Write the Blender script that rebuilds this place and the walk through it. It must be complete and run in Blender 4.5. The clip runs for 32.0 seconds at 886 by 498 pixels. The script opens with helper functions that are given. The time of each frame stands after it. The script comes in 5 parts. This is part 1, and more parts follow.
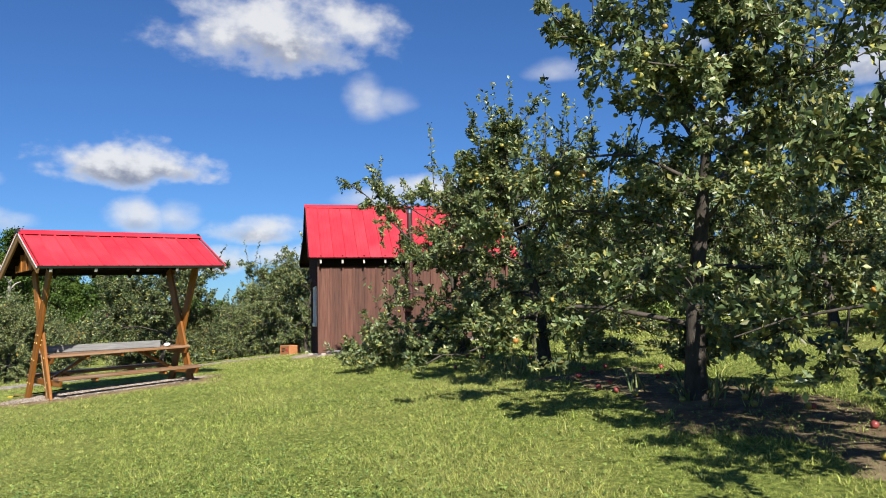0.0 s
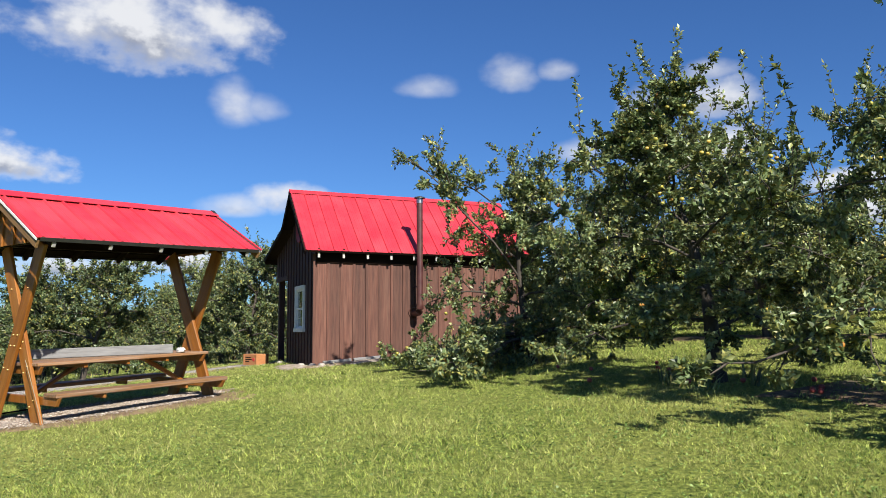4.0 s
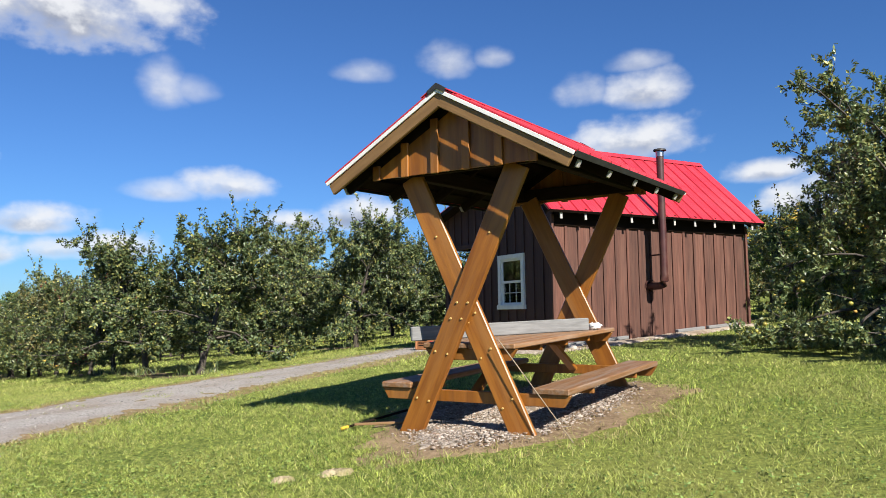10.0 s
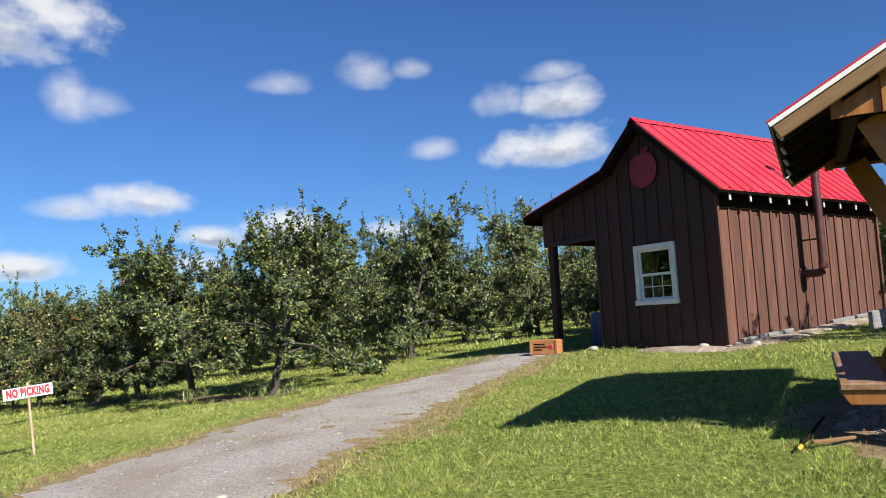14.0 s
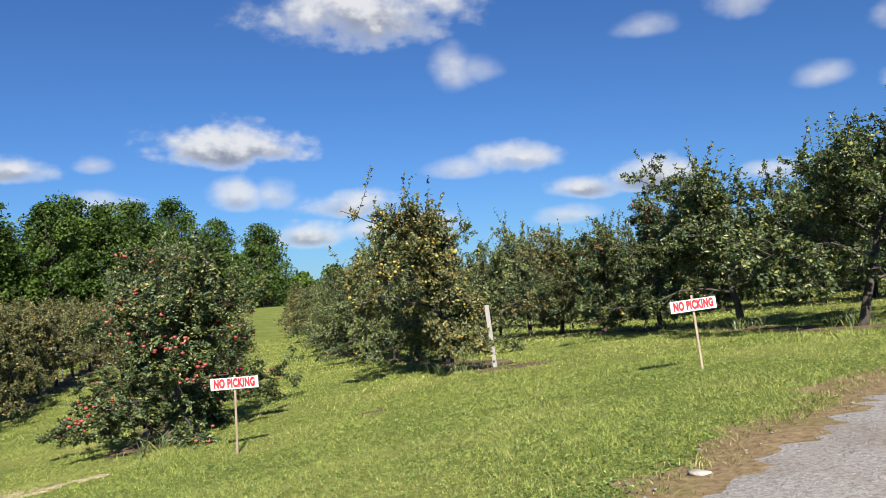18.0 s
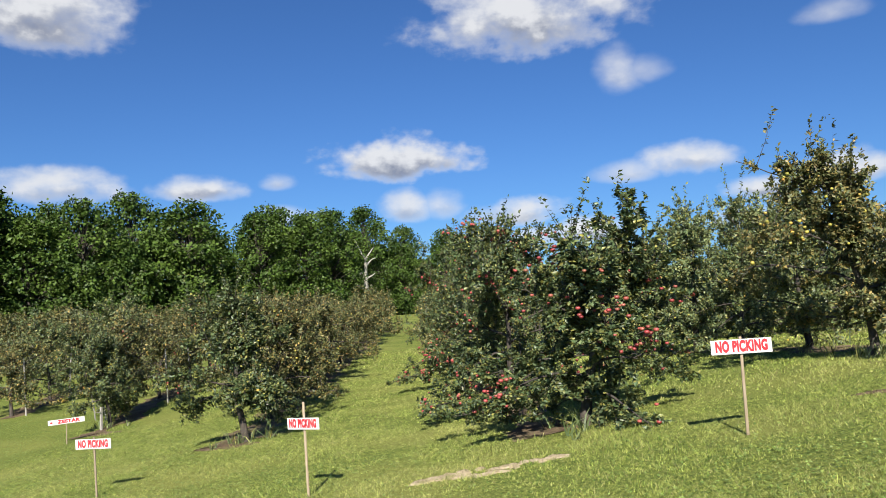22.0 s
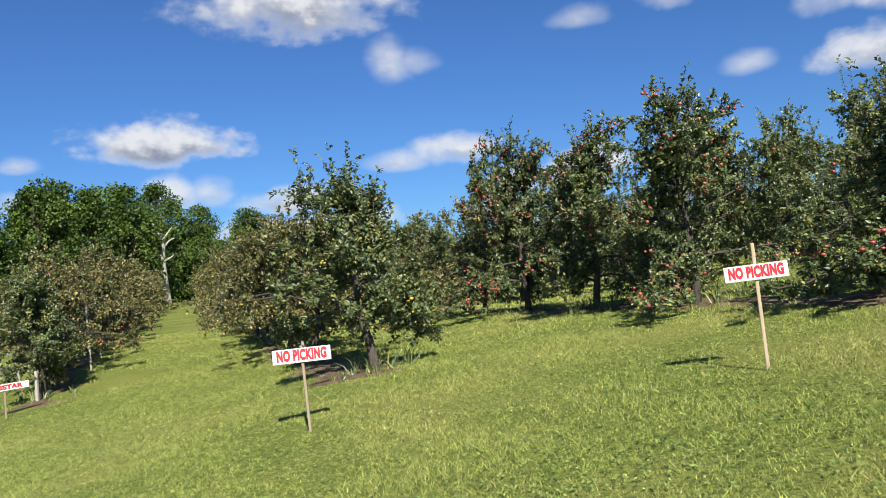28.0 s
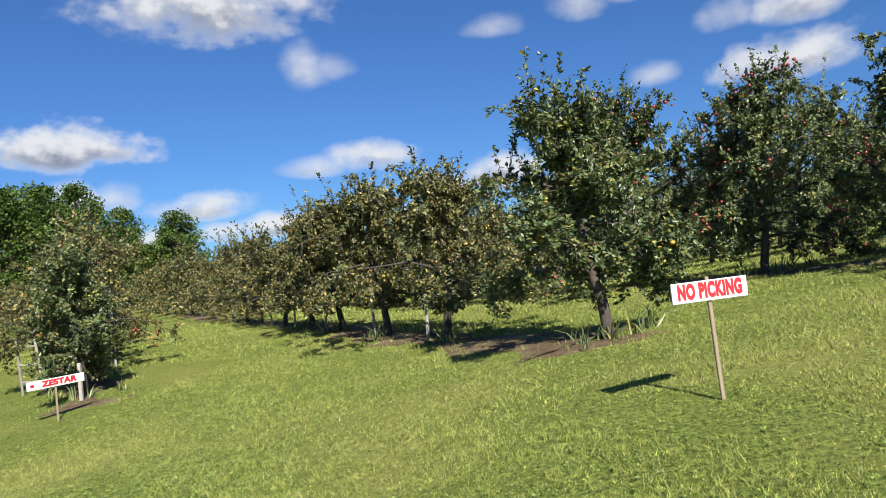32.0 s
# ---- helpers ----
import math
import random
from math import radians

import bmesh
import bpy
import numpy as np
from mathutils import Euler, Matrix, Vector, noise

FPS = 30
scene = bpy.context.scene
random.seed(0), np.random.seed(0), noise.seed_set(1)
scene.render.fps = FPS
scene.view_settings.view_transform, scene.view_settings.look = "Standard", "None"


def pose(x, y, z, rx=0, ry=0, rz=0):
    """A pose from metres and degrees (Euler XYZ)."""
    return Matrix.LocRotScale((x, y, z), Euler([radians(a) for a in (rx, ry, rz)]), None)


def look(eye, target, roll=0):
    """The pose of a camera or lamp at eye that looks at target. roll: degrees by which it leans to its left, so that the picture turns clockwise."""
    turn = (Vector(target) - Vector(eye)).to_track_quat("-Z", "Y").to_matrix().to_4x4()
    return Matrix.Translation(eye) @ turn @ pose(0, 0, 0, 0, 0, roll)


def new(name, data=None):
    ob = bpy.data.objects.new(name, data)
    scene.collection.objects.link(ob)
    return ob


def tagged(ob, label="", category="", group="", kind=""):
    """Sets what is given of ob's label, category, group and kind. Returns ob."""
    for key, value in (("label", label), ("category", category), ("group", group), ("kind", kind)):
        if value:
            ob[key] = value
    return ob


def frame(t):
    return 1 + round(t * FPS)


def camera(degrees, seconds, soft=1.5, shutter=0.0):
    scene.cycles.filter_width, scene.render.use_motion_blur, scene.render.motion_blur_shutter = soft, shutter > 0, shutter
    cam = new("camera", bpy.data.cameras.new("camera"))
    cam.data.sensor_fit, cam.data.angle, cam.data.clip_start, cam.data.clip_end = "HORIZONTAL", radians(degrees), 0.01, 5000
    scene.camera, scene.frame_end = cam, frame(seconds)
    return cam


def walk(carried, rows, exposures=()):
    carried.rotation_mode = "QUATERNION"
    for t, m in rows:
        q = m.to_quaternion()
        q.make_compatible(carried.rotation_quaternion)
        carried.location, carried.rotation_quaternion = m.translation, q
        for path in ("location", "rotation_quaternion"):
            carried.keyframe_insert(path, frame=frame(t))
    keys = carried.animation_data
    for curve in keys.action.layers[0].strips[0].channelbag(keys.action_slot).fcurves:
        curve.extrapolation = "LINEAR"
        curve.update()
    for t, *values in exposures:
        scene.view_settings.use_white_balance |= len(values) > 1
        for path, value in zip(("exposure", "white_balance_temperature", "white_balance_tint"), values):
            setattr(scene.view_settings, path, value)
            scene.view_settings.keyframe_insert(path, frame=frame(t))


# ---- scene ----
cam = camera(60.8, 32.0, soft=0.9)
PATH = [
    (0, (6.481, -1.491, 1.186), (5.699, 0.34, 1.368), -1.2),
    (0.5, (5.907, -1.345, 1.179), (5.024, 0.441, 1.36), -0.8),
    (1, (5.48, -1.269, 1.15), (4.531, 0.487, 1.283), -0.9),
    (1.5, (4.97, -1.1, 1.167), (3.982, 0.635, 1.284), -0.7),
    (2, (4.491, -0.985, 1.163), (3.489, 0.742, 1.287), -0.6),
    (2.5, (4.001, -0.832, 1.154), (3.029, 0.91, 1.294), -0.3),
    (3, (3.531, -0.761, 1.137), (2.638, 1.022, 1.289), -0.3),
    (3.5, (3.055, -0.549, 1.083), (2.336, 1.308, 1.261), -0.0),
    (4, (2.582, -0.391, 1.08), (2.132, 1.547, 1.291), -0.4),
    (4.5, (2.011, -0.181, 1.118), (1.919, 1.801, 1.366), -2.1),
    (6.5, (-0.113, 0.115, 1.0), (-0.097, 2.107, 1.183), -6.8),
    (7, (-0.639, 0.298, 1.031), (-0.596, 2.29, 1.209), -6.3),
    (7.5, (-1.121, 0.4, 1.03), (-1.045, 2.392, 1.196), -5.7),
    (8, (-1.635, 0.627, 1.017), (-1.558, 2.619, 1.177), -5.1),
    (8.5, (-2.113, 0.752, 1.022), (-2.097, 2.746, 1.182), -4.3),
    (9, (-2.618, 0.937, 1.011), (-2.728, 2.927, 1.18), -3.4),
    (9.5, (-3.11, 0.99, 0.977), (-3.37, 2.965, 1.154), -1.9),
    (10, (-3.588, 1.163, 0.955), (-3.873, 3.135, 1.128), -0.7),
    (10.5, (-4.103, 1.279, 0.901), (-4.346, 3.259, 1.052), -0.8),
    (11, (-4.575, 1.417, 0.918), (-4.821, 3.398, 1.045), -1.0),
    (11.5, (-5.062, 1.586, 0.905), (-5.31, 3.567, 1.027), -1.5),
    (12, (-5.461, 1.73, 0.904), (-5.645, 3.717, 1.036), -1.9),
    (12.5, (-5.883, 1.97, 0.908), (-5.955, 3.963, 1.055), -2.8),
    (13, (-6.33, 2.092, 0.897), (-6.249, 4.083, 1.068), -3.7),
    (13.5, (-6.866, 2.312, 0.917), (-6.885, 4.302, 1.11), -3.4),
    (15.5, (-8.726, 2.579, 0.844), (-8.923, 4.561, 1.026), -1.4),
    (16, (-9.179, 2.463, 0.78), (-9.632, 4.406, 0.921), -1.5),
    (16.5, (-9.629, 2.456, 0.752), (-10.273, 4.346, 0.859), -1.5),
    (17, (-10.091, 2.566, 0.706), (-10.909, 4.389, 0.801), -1.6),
    (17.5, (-10.569, 2.47, 0.71), (-11.514, 4.23, 0.809), -1.8),
    (18, (-11.082, 2.392, 0.656), (-12.086, 4.118, 0.762), -2.8),
    (18.5, (-11.592, 2.355, 0.61), (-12.589, 4.086, 0.708), -3.7),
    (19, (-12.137, 2.367, 0.577), (-13.19, 4.066, 0.657), -2.5),
    (19.5, (-12.546, 2.303, 0.511), (-13.738, 3.908, 0.57), -1.5),
    (20, (-13.044, 2.244, 0.445), (-14.344, 3.762, 0.519), -1.8),
    (20.5, (-13.514, 2.164, 0.411), (-14.839, 3.657, 0.525), -2.6),
    (21, (-14.089, 2.047, 0.338), (-15.405, 3.545, 0.491), -3.4),
    (21.5, (-14.623, 1.906, 0.263), (-15.943, 3.4, 0.427), -3.5),
    (22, (-15.15, 1.677, 0.174), (-16.503, 3.142, 0.322), -2.9),
    (22.5, (-15.764, 1.467, 0.083), (-17.137, 2.917, 0.195), -2.5),
    (23, (-16.192, 1.283, 0.0), (-17.541, 2.758, 0.076), -2.7),
    (23.5, (-16.659, 1.272, -0.062), (-17.901, 2.838, -0.001), -4.1),
    (24, (-17.233, 1.187, -0.191), (-18.385, 2.821, -0.127), -2.7),
    (24.5, (-17.817, 1.165, -0.272), (-18.895, 2.848, -0.229), -3.5),
    (26.5, (-20.236, 0.549, -0.688), (-21.094, 2.352, -0.571), -8.4),
    (27, (-20.802, 0.331, -0.794), (-21.674, 2.126, -0.658), -7.5),
    (27.5, (-21.508, 0.186, -0.905), (-22.377, 1.983, -0.786), -5.4),
    (28, (-22.108, 0.103, -0.966), (-22.979, 1.902, -0.889), -4.7),
    (28.5, (-22.821, 0.017, -1.093), (-23.693, 1.817, -1.06), -3.8),
    (29, (-23.415, 0.108, -1.148), (-24.177, 1.957, -1.132), -2.1),
    (29.5, (-24.091, 0.195, -1.187), (-24.847, 2.045, -1.113), -2.6),
    (30, (-24.638, 0.289, -1.231), (-25.413, 2.13, -1.136), -5.1),
    (30.5, (-25.256, 0.339, -1.277), (-26.006, 2.191, -1.184), -4.9),
    (31, (-25.75, 0.463, -1.283), (-26.385, 2.357, -1.182), -5.1),
    (31.5, (-26.318, 0.569, -1.343), (-26.958, 2.462, -1.259), -5.1),
    (32, (-26.846, 0.713, -1.369), (-27.515, 2.596, -1.293), -5.4),
]
walk(cam, [(t, look(eye, target, roll)) for t, eye, target, roll in PATH],
     [(0, 0.95), (3, 0.98), (6.5, 1.12), (9, 1.08), (12.5, 1.12), (16, 0.92), (20, 0.92), (24, 0.96), (32, 0.96)])

# ---------------------------------------------------------------- light
SUN_TO = Vector((0.62, -0.785, 0.0)).normalized()
SUN_EL = radians(36.5)
sun_data = bpy.data.lights.new("sun", "SUN")
sun_data.energy, sun_data.angle, sun_data.color = 5.0, radians(0.53), (1.0, 0.94, 0.84)
sun = new("sun", sun_data)
sun.matrix_world = look((30, -38, 40), Vector((30, -38, 40)) - Vector((SUN_TO.x * math.cos(SUN_EL), SUN_TO.y * math.cos(SUN_EL), math.sin(SUN_EL))))

world = bpy.data.worlds.new("sky")
scene.world = world
world.use_nodes = True
wn, wl = world.node_tree.nodes, world.node_tree.links
wn.clear()


def wmath(op, a, b=None, c=None, clamp=False):
    n = wn.new("ShaderNodeMath")
    n.operation, n.use_clamp = op, clamp
    for i, v in enumerate((a, b, c)):
        if v is None:
            continue
        if isinstance(v, (int, float)):
            n.inputs[i].default_value = v
        else:
            wl.new(v, n.inputs[i])
    return n.outputs[0]


sky = wn.new("ShaderNodeTexSky")
sky.sky_type, sky.sun_disc = "NISHITA", False
sky.sun_elevation, sky.sun_rotation = SUN_EL, math.atan2(SUN_TO.x, SUN_TO.y)
sky.air_density, sky.dust_density, sky.ozone_density = 1.0, 0.25, 3.0
coord = wn.new("ShaderNodeTexCoord")
split = wn.new("ShaderNodeSeparateXYZ")
wl.new(coord.outputs["Generated"], split.inputs[0])
az = wmath("MULTIPLY", wmath("ARCTAN2", wmath("MULTIPLY", split.outputs[0], -1.0), split.outputs[1]), 57.2958)
el = wmath("MULTIPLY", wmath("ARCSINE", split.outputs[2]), 57.2958)


def wnoise(scale, detail, stretch=1.0, rough=0.6):
    comb = wn.new("ShaderNodeCombineXYZ")
    wl.new(az, comb.inputs[0])
    wl.new(wmath("MULTIPLY", el, stretch), comb.inputs[1])
    n = wn.new("ShaderNodeTexNoise")
    n.noise_dimensions = "2D"
    n.inputs["Scale"].default_value, n.inputs["Detail"].default_value, n.inputs["Roughness"].default_value = scale, detail, rough
    wl.new(comb.outputs[0], n.inputs["Vector"])
    return n.outputs[0]


puff = wmath("SUBTRACT", wnoise(0.27, 6.0, 1.6, 0.50), 0.5)
fluff = wmath("SUBTRACT", wnoise(0.75, 3.0, 1.4, 0.5), 0.5)
wisp = wmath("SUBTRACT", wnoise(0.13, 3.0, 1.6), 0.5)
# cumulus: azimuth to the left of +y, elevation, half width, half height, thickness (degrees)
CLOUDS = [(35.4, 20.6, 8.0, 3.7, 1.0), (28.8, 16.2, 1.5, 1.8, 0.40), (27.0, 16.2, 1.4, 0.9, 0.25), (46.2, 11.0, 5.9, 2.2, 1.35), (45.4, 7.3, 1.8, 1.4, 0.7), (42.4, 7.5, 1.5, 1.2, 0.44),
          (37.2, 6.6, 3.8, 1.3, 0.9), (24.2, 9.4, 3.2, 1.4, 0.8), (28.6, 9.0, 2.6, 0.8, 0.4), (14.5, 7.5, 3.2, 1.5, 0.95), (19.2, 7.0, 2.6, 1.0, 0.8), (6.0, 7.0, 2.0, 1.0, 0.8),
          (-7.0, 12.5, 4.8, 1.9, 0.9), (-2.4, 16.2, 1.8, 1.3, 0.48), (-7.2, 15.9, 2.8, 1.7, 0.7), (-6.6, 18.0, 1.8, 0.8, 0.4), (7.6, 18.8, 1.9, 1.3, 0.44), (4.3, 19.0, 1.3, 0.8, 0.4),
          (14.0, 18.0, 1.8, 0.8, 0.32), (2.8, 13.0, 1.5, 0.8, 0.32), (40.3, 4.4, 3.4, 1.2, 0.9), (35.2, 4.6, 2.8, 0.9, 0.7), (54.9, 9.6, 1.2, 0.7, 0.48), (54.2, 6.9, 2.2, 0.9, 0.52),
          (69.9, 20.4, 5.4, 3.8, 1.0), (60.4, 9.2, 3.0, 1.1, 0.9), (70.0, 9.0, 4.0, 1.5, 0.9), (-15.2, 9.6, 2.4, 1.1, 0.8), (-18.5, 7.6, 4.2, 1.7, 0.95), (31.4, 5.0, 3.2, 1.1, 0.8), (21.0, 5.0, 2.2, 0.8, 0.48),
          (-35.0, 12.0, 6.0, 2.2, 0.9), (-60.0, 16.0, 8.0, 3.0, 1.0), (110.0, 12.0, 8.0, 2.5, 0.9), (150.0, 17.0, 9.0, 3.0, 1.0), (-120.0, 10.0, 8.0, 2.0, 0.9)]
cover, shade = -2.0, 0.0
for c_az, c_el, c_w, c_h, c_d in CLOUDS:
    dx = wmath("DIVIDE", wmath("SUBTRACT", az, c_az), c_w)
    dy = wmath("DIVIDE", wmath("SUBTRACT", el, c_el), c_h)
    low = wmath("MULTIPLY", wmath("MINIMUM", dy, 0.0), 0.55)
    dyy = wmath("ADD", dy, low)
    d2 = wmath("ADD", wmath("MULTIPLY", dx, dx), wmath("MULTIPLY", dyy, dyy))
    body = wmath("SUBTRACT", 0.98, d2)
    m = wmath("MULTIPLY", wmath("ADD", wmath("MULTIPLY_ADD", fluff, 0.75, wmath("MULTIPLY_ADD", puff, 2.4, body)), wmath("MULTIPLY", wisp, 1.2)), c_d)
    cover = wmath("MAXIMUM", cover, m)
    shade = wmath("MAXIMUM", shade, wmath("MULTIPLY", wmath("SUBTRACT", 0.35, wmath("MULTIPLY_ADD", fluff, 0.9, wmath("MULTIPLY_ADD", puff, 1.6, dy))), wmath("MINIMUM", wmath("MAXIMUM", m, 0.0), 1.0)))
def wsmooth(value, a, b):
    n = wn.new("ShaderNodeMapRange")
    n.interpolation_type = "SMOOTHSTEP"
    n.inputs["From Min"].default_value, n.inputs["From Max"].default_value = a, b
    wl.new(value, n.inputs["Value"])
    return n.outputs["Result"]
alpha = wsmooth(cover, -0.5, 1.15)
tone = wn.new("ShaderNodeMix")
tone.data_type = "RGBA"
tone.inputs["A"].default_value, tone.inputs["B"].default_value = (0.92, 0.93, 0.95, 1), (0.30, 0.33, 0.42, 1)
wl.new(wsmooth(shade, 0.0, 0.75), tone.inputs["Factor"])
sky_bg, cloud_bg, mix_bg = wn.new("ShaderNodeBackground"), wn.new("ShaderNodeBackground"), wn.new("ShaderNodeMixShader")
tint = wn.new("ShaderNodeMix")
tint.data_type, tint.blend_type = "RGBA", "MULTIPLY"
tint.inputs["Factor"].default_value, tint.inputs["B"].default_value = 1.0, (0.50, 0.84, 1.33, 1)
wl.new(sky.outputs[0], tint.inputs["A"])
wl.new(tint.outputs["Result"], sky_bg.inputs["Color"])
sky_bg.inputs["Strength"].default_value = 0.0425
wl.new(tone.outputs["Result"], cloud_bg.inputs["Color"])
cloud_bg.inputs["Strength"].default_value = 0.47
wl.new(wmath("MULTIPLY", alpha, 0.93), mix_bg.inputs[0])
wl.new(sky_bg.outputs[0], mix_bg.inputs[1])
wl.new(cloud_bg.outputs[0], mix_bg.inputs[2])
w_out = wn.new("ShaderNodeOutputWorld")
wl.new(mix_bg.outputs[0], w_out.inputs["Surface"])


# ---------------------------------------------------------------- materials
def material(name, dark, light, scale=6.0, detail=6.0, rough=0.8, bump=0.0, bump_scale=None, stretch=(1, 1, 1), metal=0.0, spec=0.5,
             object_var=0.0, island_var=0.0, translucent=0.0, stain=None, stain_scale=1.5, stain_amount=0.5, coords="Object", hue_to=None, spread=0.2):
    """A procedural surface: two colours by noise, stains at a larger scale, relief, and variation from piece to piece."""
    mat = bpy.data.materials.new(name)
    mat.use_nodes = True
    n, l = mat.node_tree.nodes, mat.node_tree.links
    n.clear()
    out, bsdf = n.new("ShaderNodeOutputMaterial"), n.new("ShaderNodeBsdfPrincipled")
    tc, mp = n.new("ShaderNodeTexCoord"), n.new("ShaderNodeMapping")
    mp.inputs["Scale"].default_value = stretch
    l.new(tc.outputs[coords], mp.inputs["Vector"])
    nz = n.new("ShaderNodeTexNoise")
    nz.inputs["Scale"].default_value, nz.inputs["Detail"].default_value, nz.inputs["Roughness"].default_value = scale, detail, 0.65
    vec = mp.outputs[0]
    info = None
    if object_var or island_var:
        if object_var:
            info = n.new("ShaderNodeObjectInfo").outputs["Random"]
            shift = n.new("ShaderNodeVectorMath")
            shift.operation = "ADD"
            sc = n.new("ShaderNodeMath")
            sc.operation = "MULTIPLY"
            sc.inputs[1].default_value = 37.0
            l.new(info, sc.inputs[0])
            l.new(mp.outputs[0], shift.inputs[0])
            l.new(sc.outputs[0], shift.inputs[1])
            vec = shift.outputs[0]
        else:
            info = n.new("ShaderNodeNewGeometry").outputs["Random Per Island"]
    l.new(vec, nz.inputs["Vector"])
    ramp = n.new("ShaderNodeMapRange")
    ramp.inputs["From Min"].default_value, ramp.inputs["From Max"].default_value = 0.5 - spread, 0.5 + spread
    l.new(nz.outputs[0], ramp.inputs["Value"])
    mix = n.new("ShaderNodeMix")
    mix.data_type = "RGBA"
    mix.inputs["A"].default_value, mix.inputs["B"].default_value = (*dark, 1), (*light, 1)
    l.new(ramp.outputs["Result"], mix.inputs["Factor"])
    col = mix.outputs["Result"]
    if stain:
        nz2 = n.new("ShaderNodeTexNoise")
        nz2.inputs["Scale"].default_value, nz2.inputs["Detail"].default_value = stain_scale, 4.0
        l.new(vec, nz2.inputs["Vector"])
        r2 = n.new("ShaderNodeMapRange")
        r2.inputs["From Min"].default_value, r2.inputs["From Max"].default_value, r2.inputs["To Max"].default_value = 0.45, 0.68, stain_amount
        l.new(nz2.outputs[0], r2.inputs["Value"])
        m2 = n.new("ShaderNodeMix")
        m2.data_type = "RGBA"
        m2.inputs["B"].default_value = (*stain, 1)
        l.new(r2.outputs["Result"], m2.inputs["Factor"])
        l.new(col, m2.inputs["A"])
        col = m2.outputs["Result"]
    if info is not None:
        if hue_to:
            m3 = n.new("ShaderNodeMix")
            m3.data_type = "RGBA"
            m3.inputs["B"].default_value = (*hue_to, 1)
            pw = n.new("ShaderNodeMath")
            pw.operation = "POWER"
            pw.inputs[1].default_value = 4.0
            l.new(info, pw.inputs[0])
            l.new(pw.outputs[0], m3.inputs["Factor"])
            l.new(col, m3.inputs["A"])
            col = m3.outputs["Result"]
        hsv = n.new("ShaderNodeHueSaturation")
        vr = n.new("ShaderNodeMapRange")
        amount = object_var or island_var
        vr.inputs["To Min"].default_value, vr.inputs["To Max"].default_value = 1 - amount, 1 + amount
        fr = n.new("ShaderNodeMath")
        fr.operation = "FRACT"
        m7 = n.new("ShaderNodeMath")
        m7.operation = "MULTIPLY"
        m7.inputs[1].default_value = 7.31
        l.new(info, m7.inputs[0])
        l.new(m7.outputs[0], fr.inputs[0])
        l.new(fr.outputs[0], vr.inputs["Value"])
        l.new(vr.outputs["Result"], hsv.inputs["Value"])
        l.new(col, hsv.inputs["Color"])
        col = hsv.outputs["Color"]
    l.new(col, bsdf.inputs["Base Color"])
    bsdf.inputs["Roughness"].default_value, bsdf.inputs["Metallic"].default_value = rough, metal
    bsdf.inputs["Specular IOR Level"].default_value = spec
    if bump:
        bp = n.new("ShaderNodeBump")
        bp.inputs["Strength"].default_value, bp.inputs["Distance"].default_value = 1.0, bump
        src = nz.outputs[0]
        if bump_scale:
            nb = n.new("ShaderNodeTexNoise")
            nb.inputs["Scale"].default_value, nb.inputs["Detail"].default_value = bump_scale, 5.0
            l.new(vec, nb.inputs["Vector"])
            src = nb.outputs[0]
        l.new(src, bp.inputs["Height"])
        l.new(bp.outputs[0], bsdf.inputs["Normal"])
    if translucent:
        tr, ms = n.new("ShaderNodeBsdfTranslucent"), n.new("ShaderNodeMixShader")
        l.new(col, tr.inputs["Color"])
        ms.inputs[0].default_value = translucent
        l.new(bsdf.outputs[0], ms.inputs[1])
        l.new(tr.outputs[0], ms.inputs[2])
        l.new(ms.outputs[0], out.inputs["Surface"])
    else:
        l.new(bsdf.outputs[0], out.inputs["Surface"])
    return mat


M_LAWN = material("lawn", (0.026, 0.050, 0.008), (0.270, 0.315, 0.072), 26.0, 12.0, 0.9, 0.02, 110.0, spec=0.1, stain=(0.31, 0.30, 0.085), stain_scale=0.45, stain_amount=0.4, spread=0.18)
M_BLADE = material("grass_blade", (0.086, 0.162, 0.025), (0.410, 0.465, 0.104), 13.0, 4.0, 0.55, spec=0.25, island_var=0.62, translucent=0.3, hue_to=(0.40, 0.36, 0.16), stain=(0.41, 0.40, 0.140), stain_scale=0.45, stain_amount=0.42, spread=0.12)
M_CLOVER = material("clover_leaf", (0.070, 0.145, 0.028), (0.235, 0.320, 0.086), 3.0, 3.0, 0.5, spec=0.35, island_var=0.5, translucent=0.2, hue_to=(0.30, 0.34, 0.08))
M_STRAW = material("dry_straw", (0.24, 0.18, 0.085), (0.42, 0.34, 0.18), 2.0, 3.0, 0.8, spec=0.15, island_var=0.4, translucent=0.2, hue_to=(0.16, 0.20, 0.04))
M_ROAD = material("gravel", (0.185, 0.165, 0.146), (0.50, 0.465, 0.43), 34.0, 11.0, 0.95, 0.02, 90.0, spec=0.2, stain=(0.205, 0.145, 0.095), stain_scale=1.1, stain_amount=0.5)
M_STONE = material("stone", (0.29, 0.25, 0.215), (0.58, 0.53, 0.47), 20.0, 5.0, 0.9, 0.004, island_var=0.35)
M_GRIT = material("pad_gravel", (0.20, 0.165, 0.135), (0.46, 0.405, 0.35), 20.0, 5.0, 0.9, island_var=0.45, hue_to=(0.17, 0.10, 0.06))
M_PEBBLE = material("grey_pebble", (0.15, 0.138, 0.125), (0.34, 0.32, 0.30), 20.0, 5.0, 0.9, island_var=0.4)
M_DIRT = material("bare_soil", (0.050, 0.034, 0.021), (0.195, 0.142, 0.088), 12.0, 12.0, 0.95, 0.012, 70.0, spec=0.15, stain=(0.259, 0.209, 0.122), stain_scale=1.2, stain_amount=0.6)
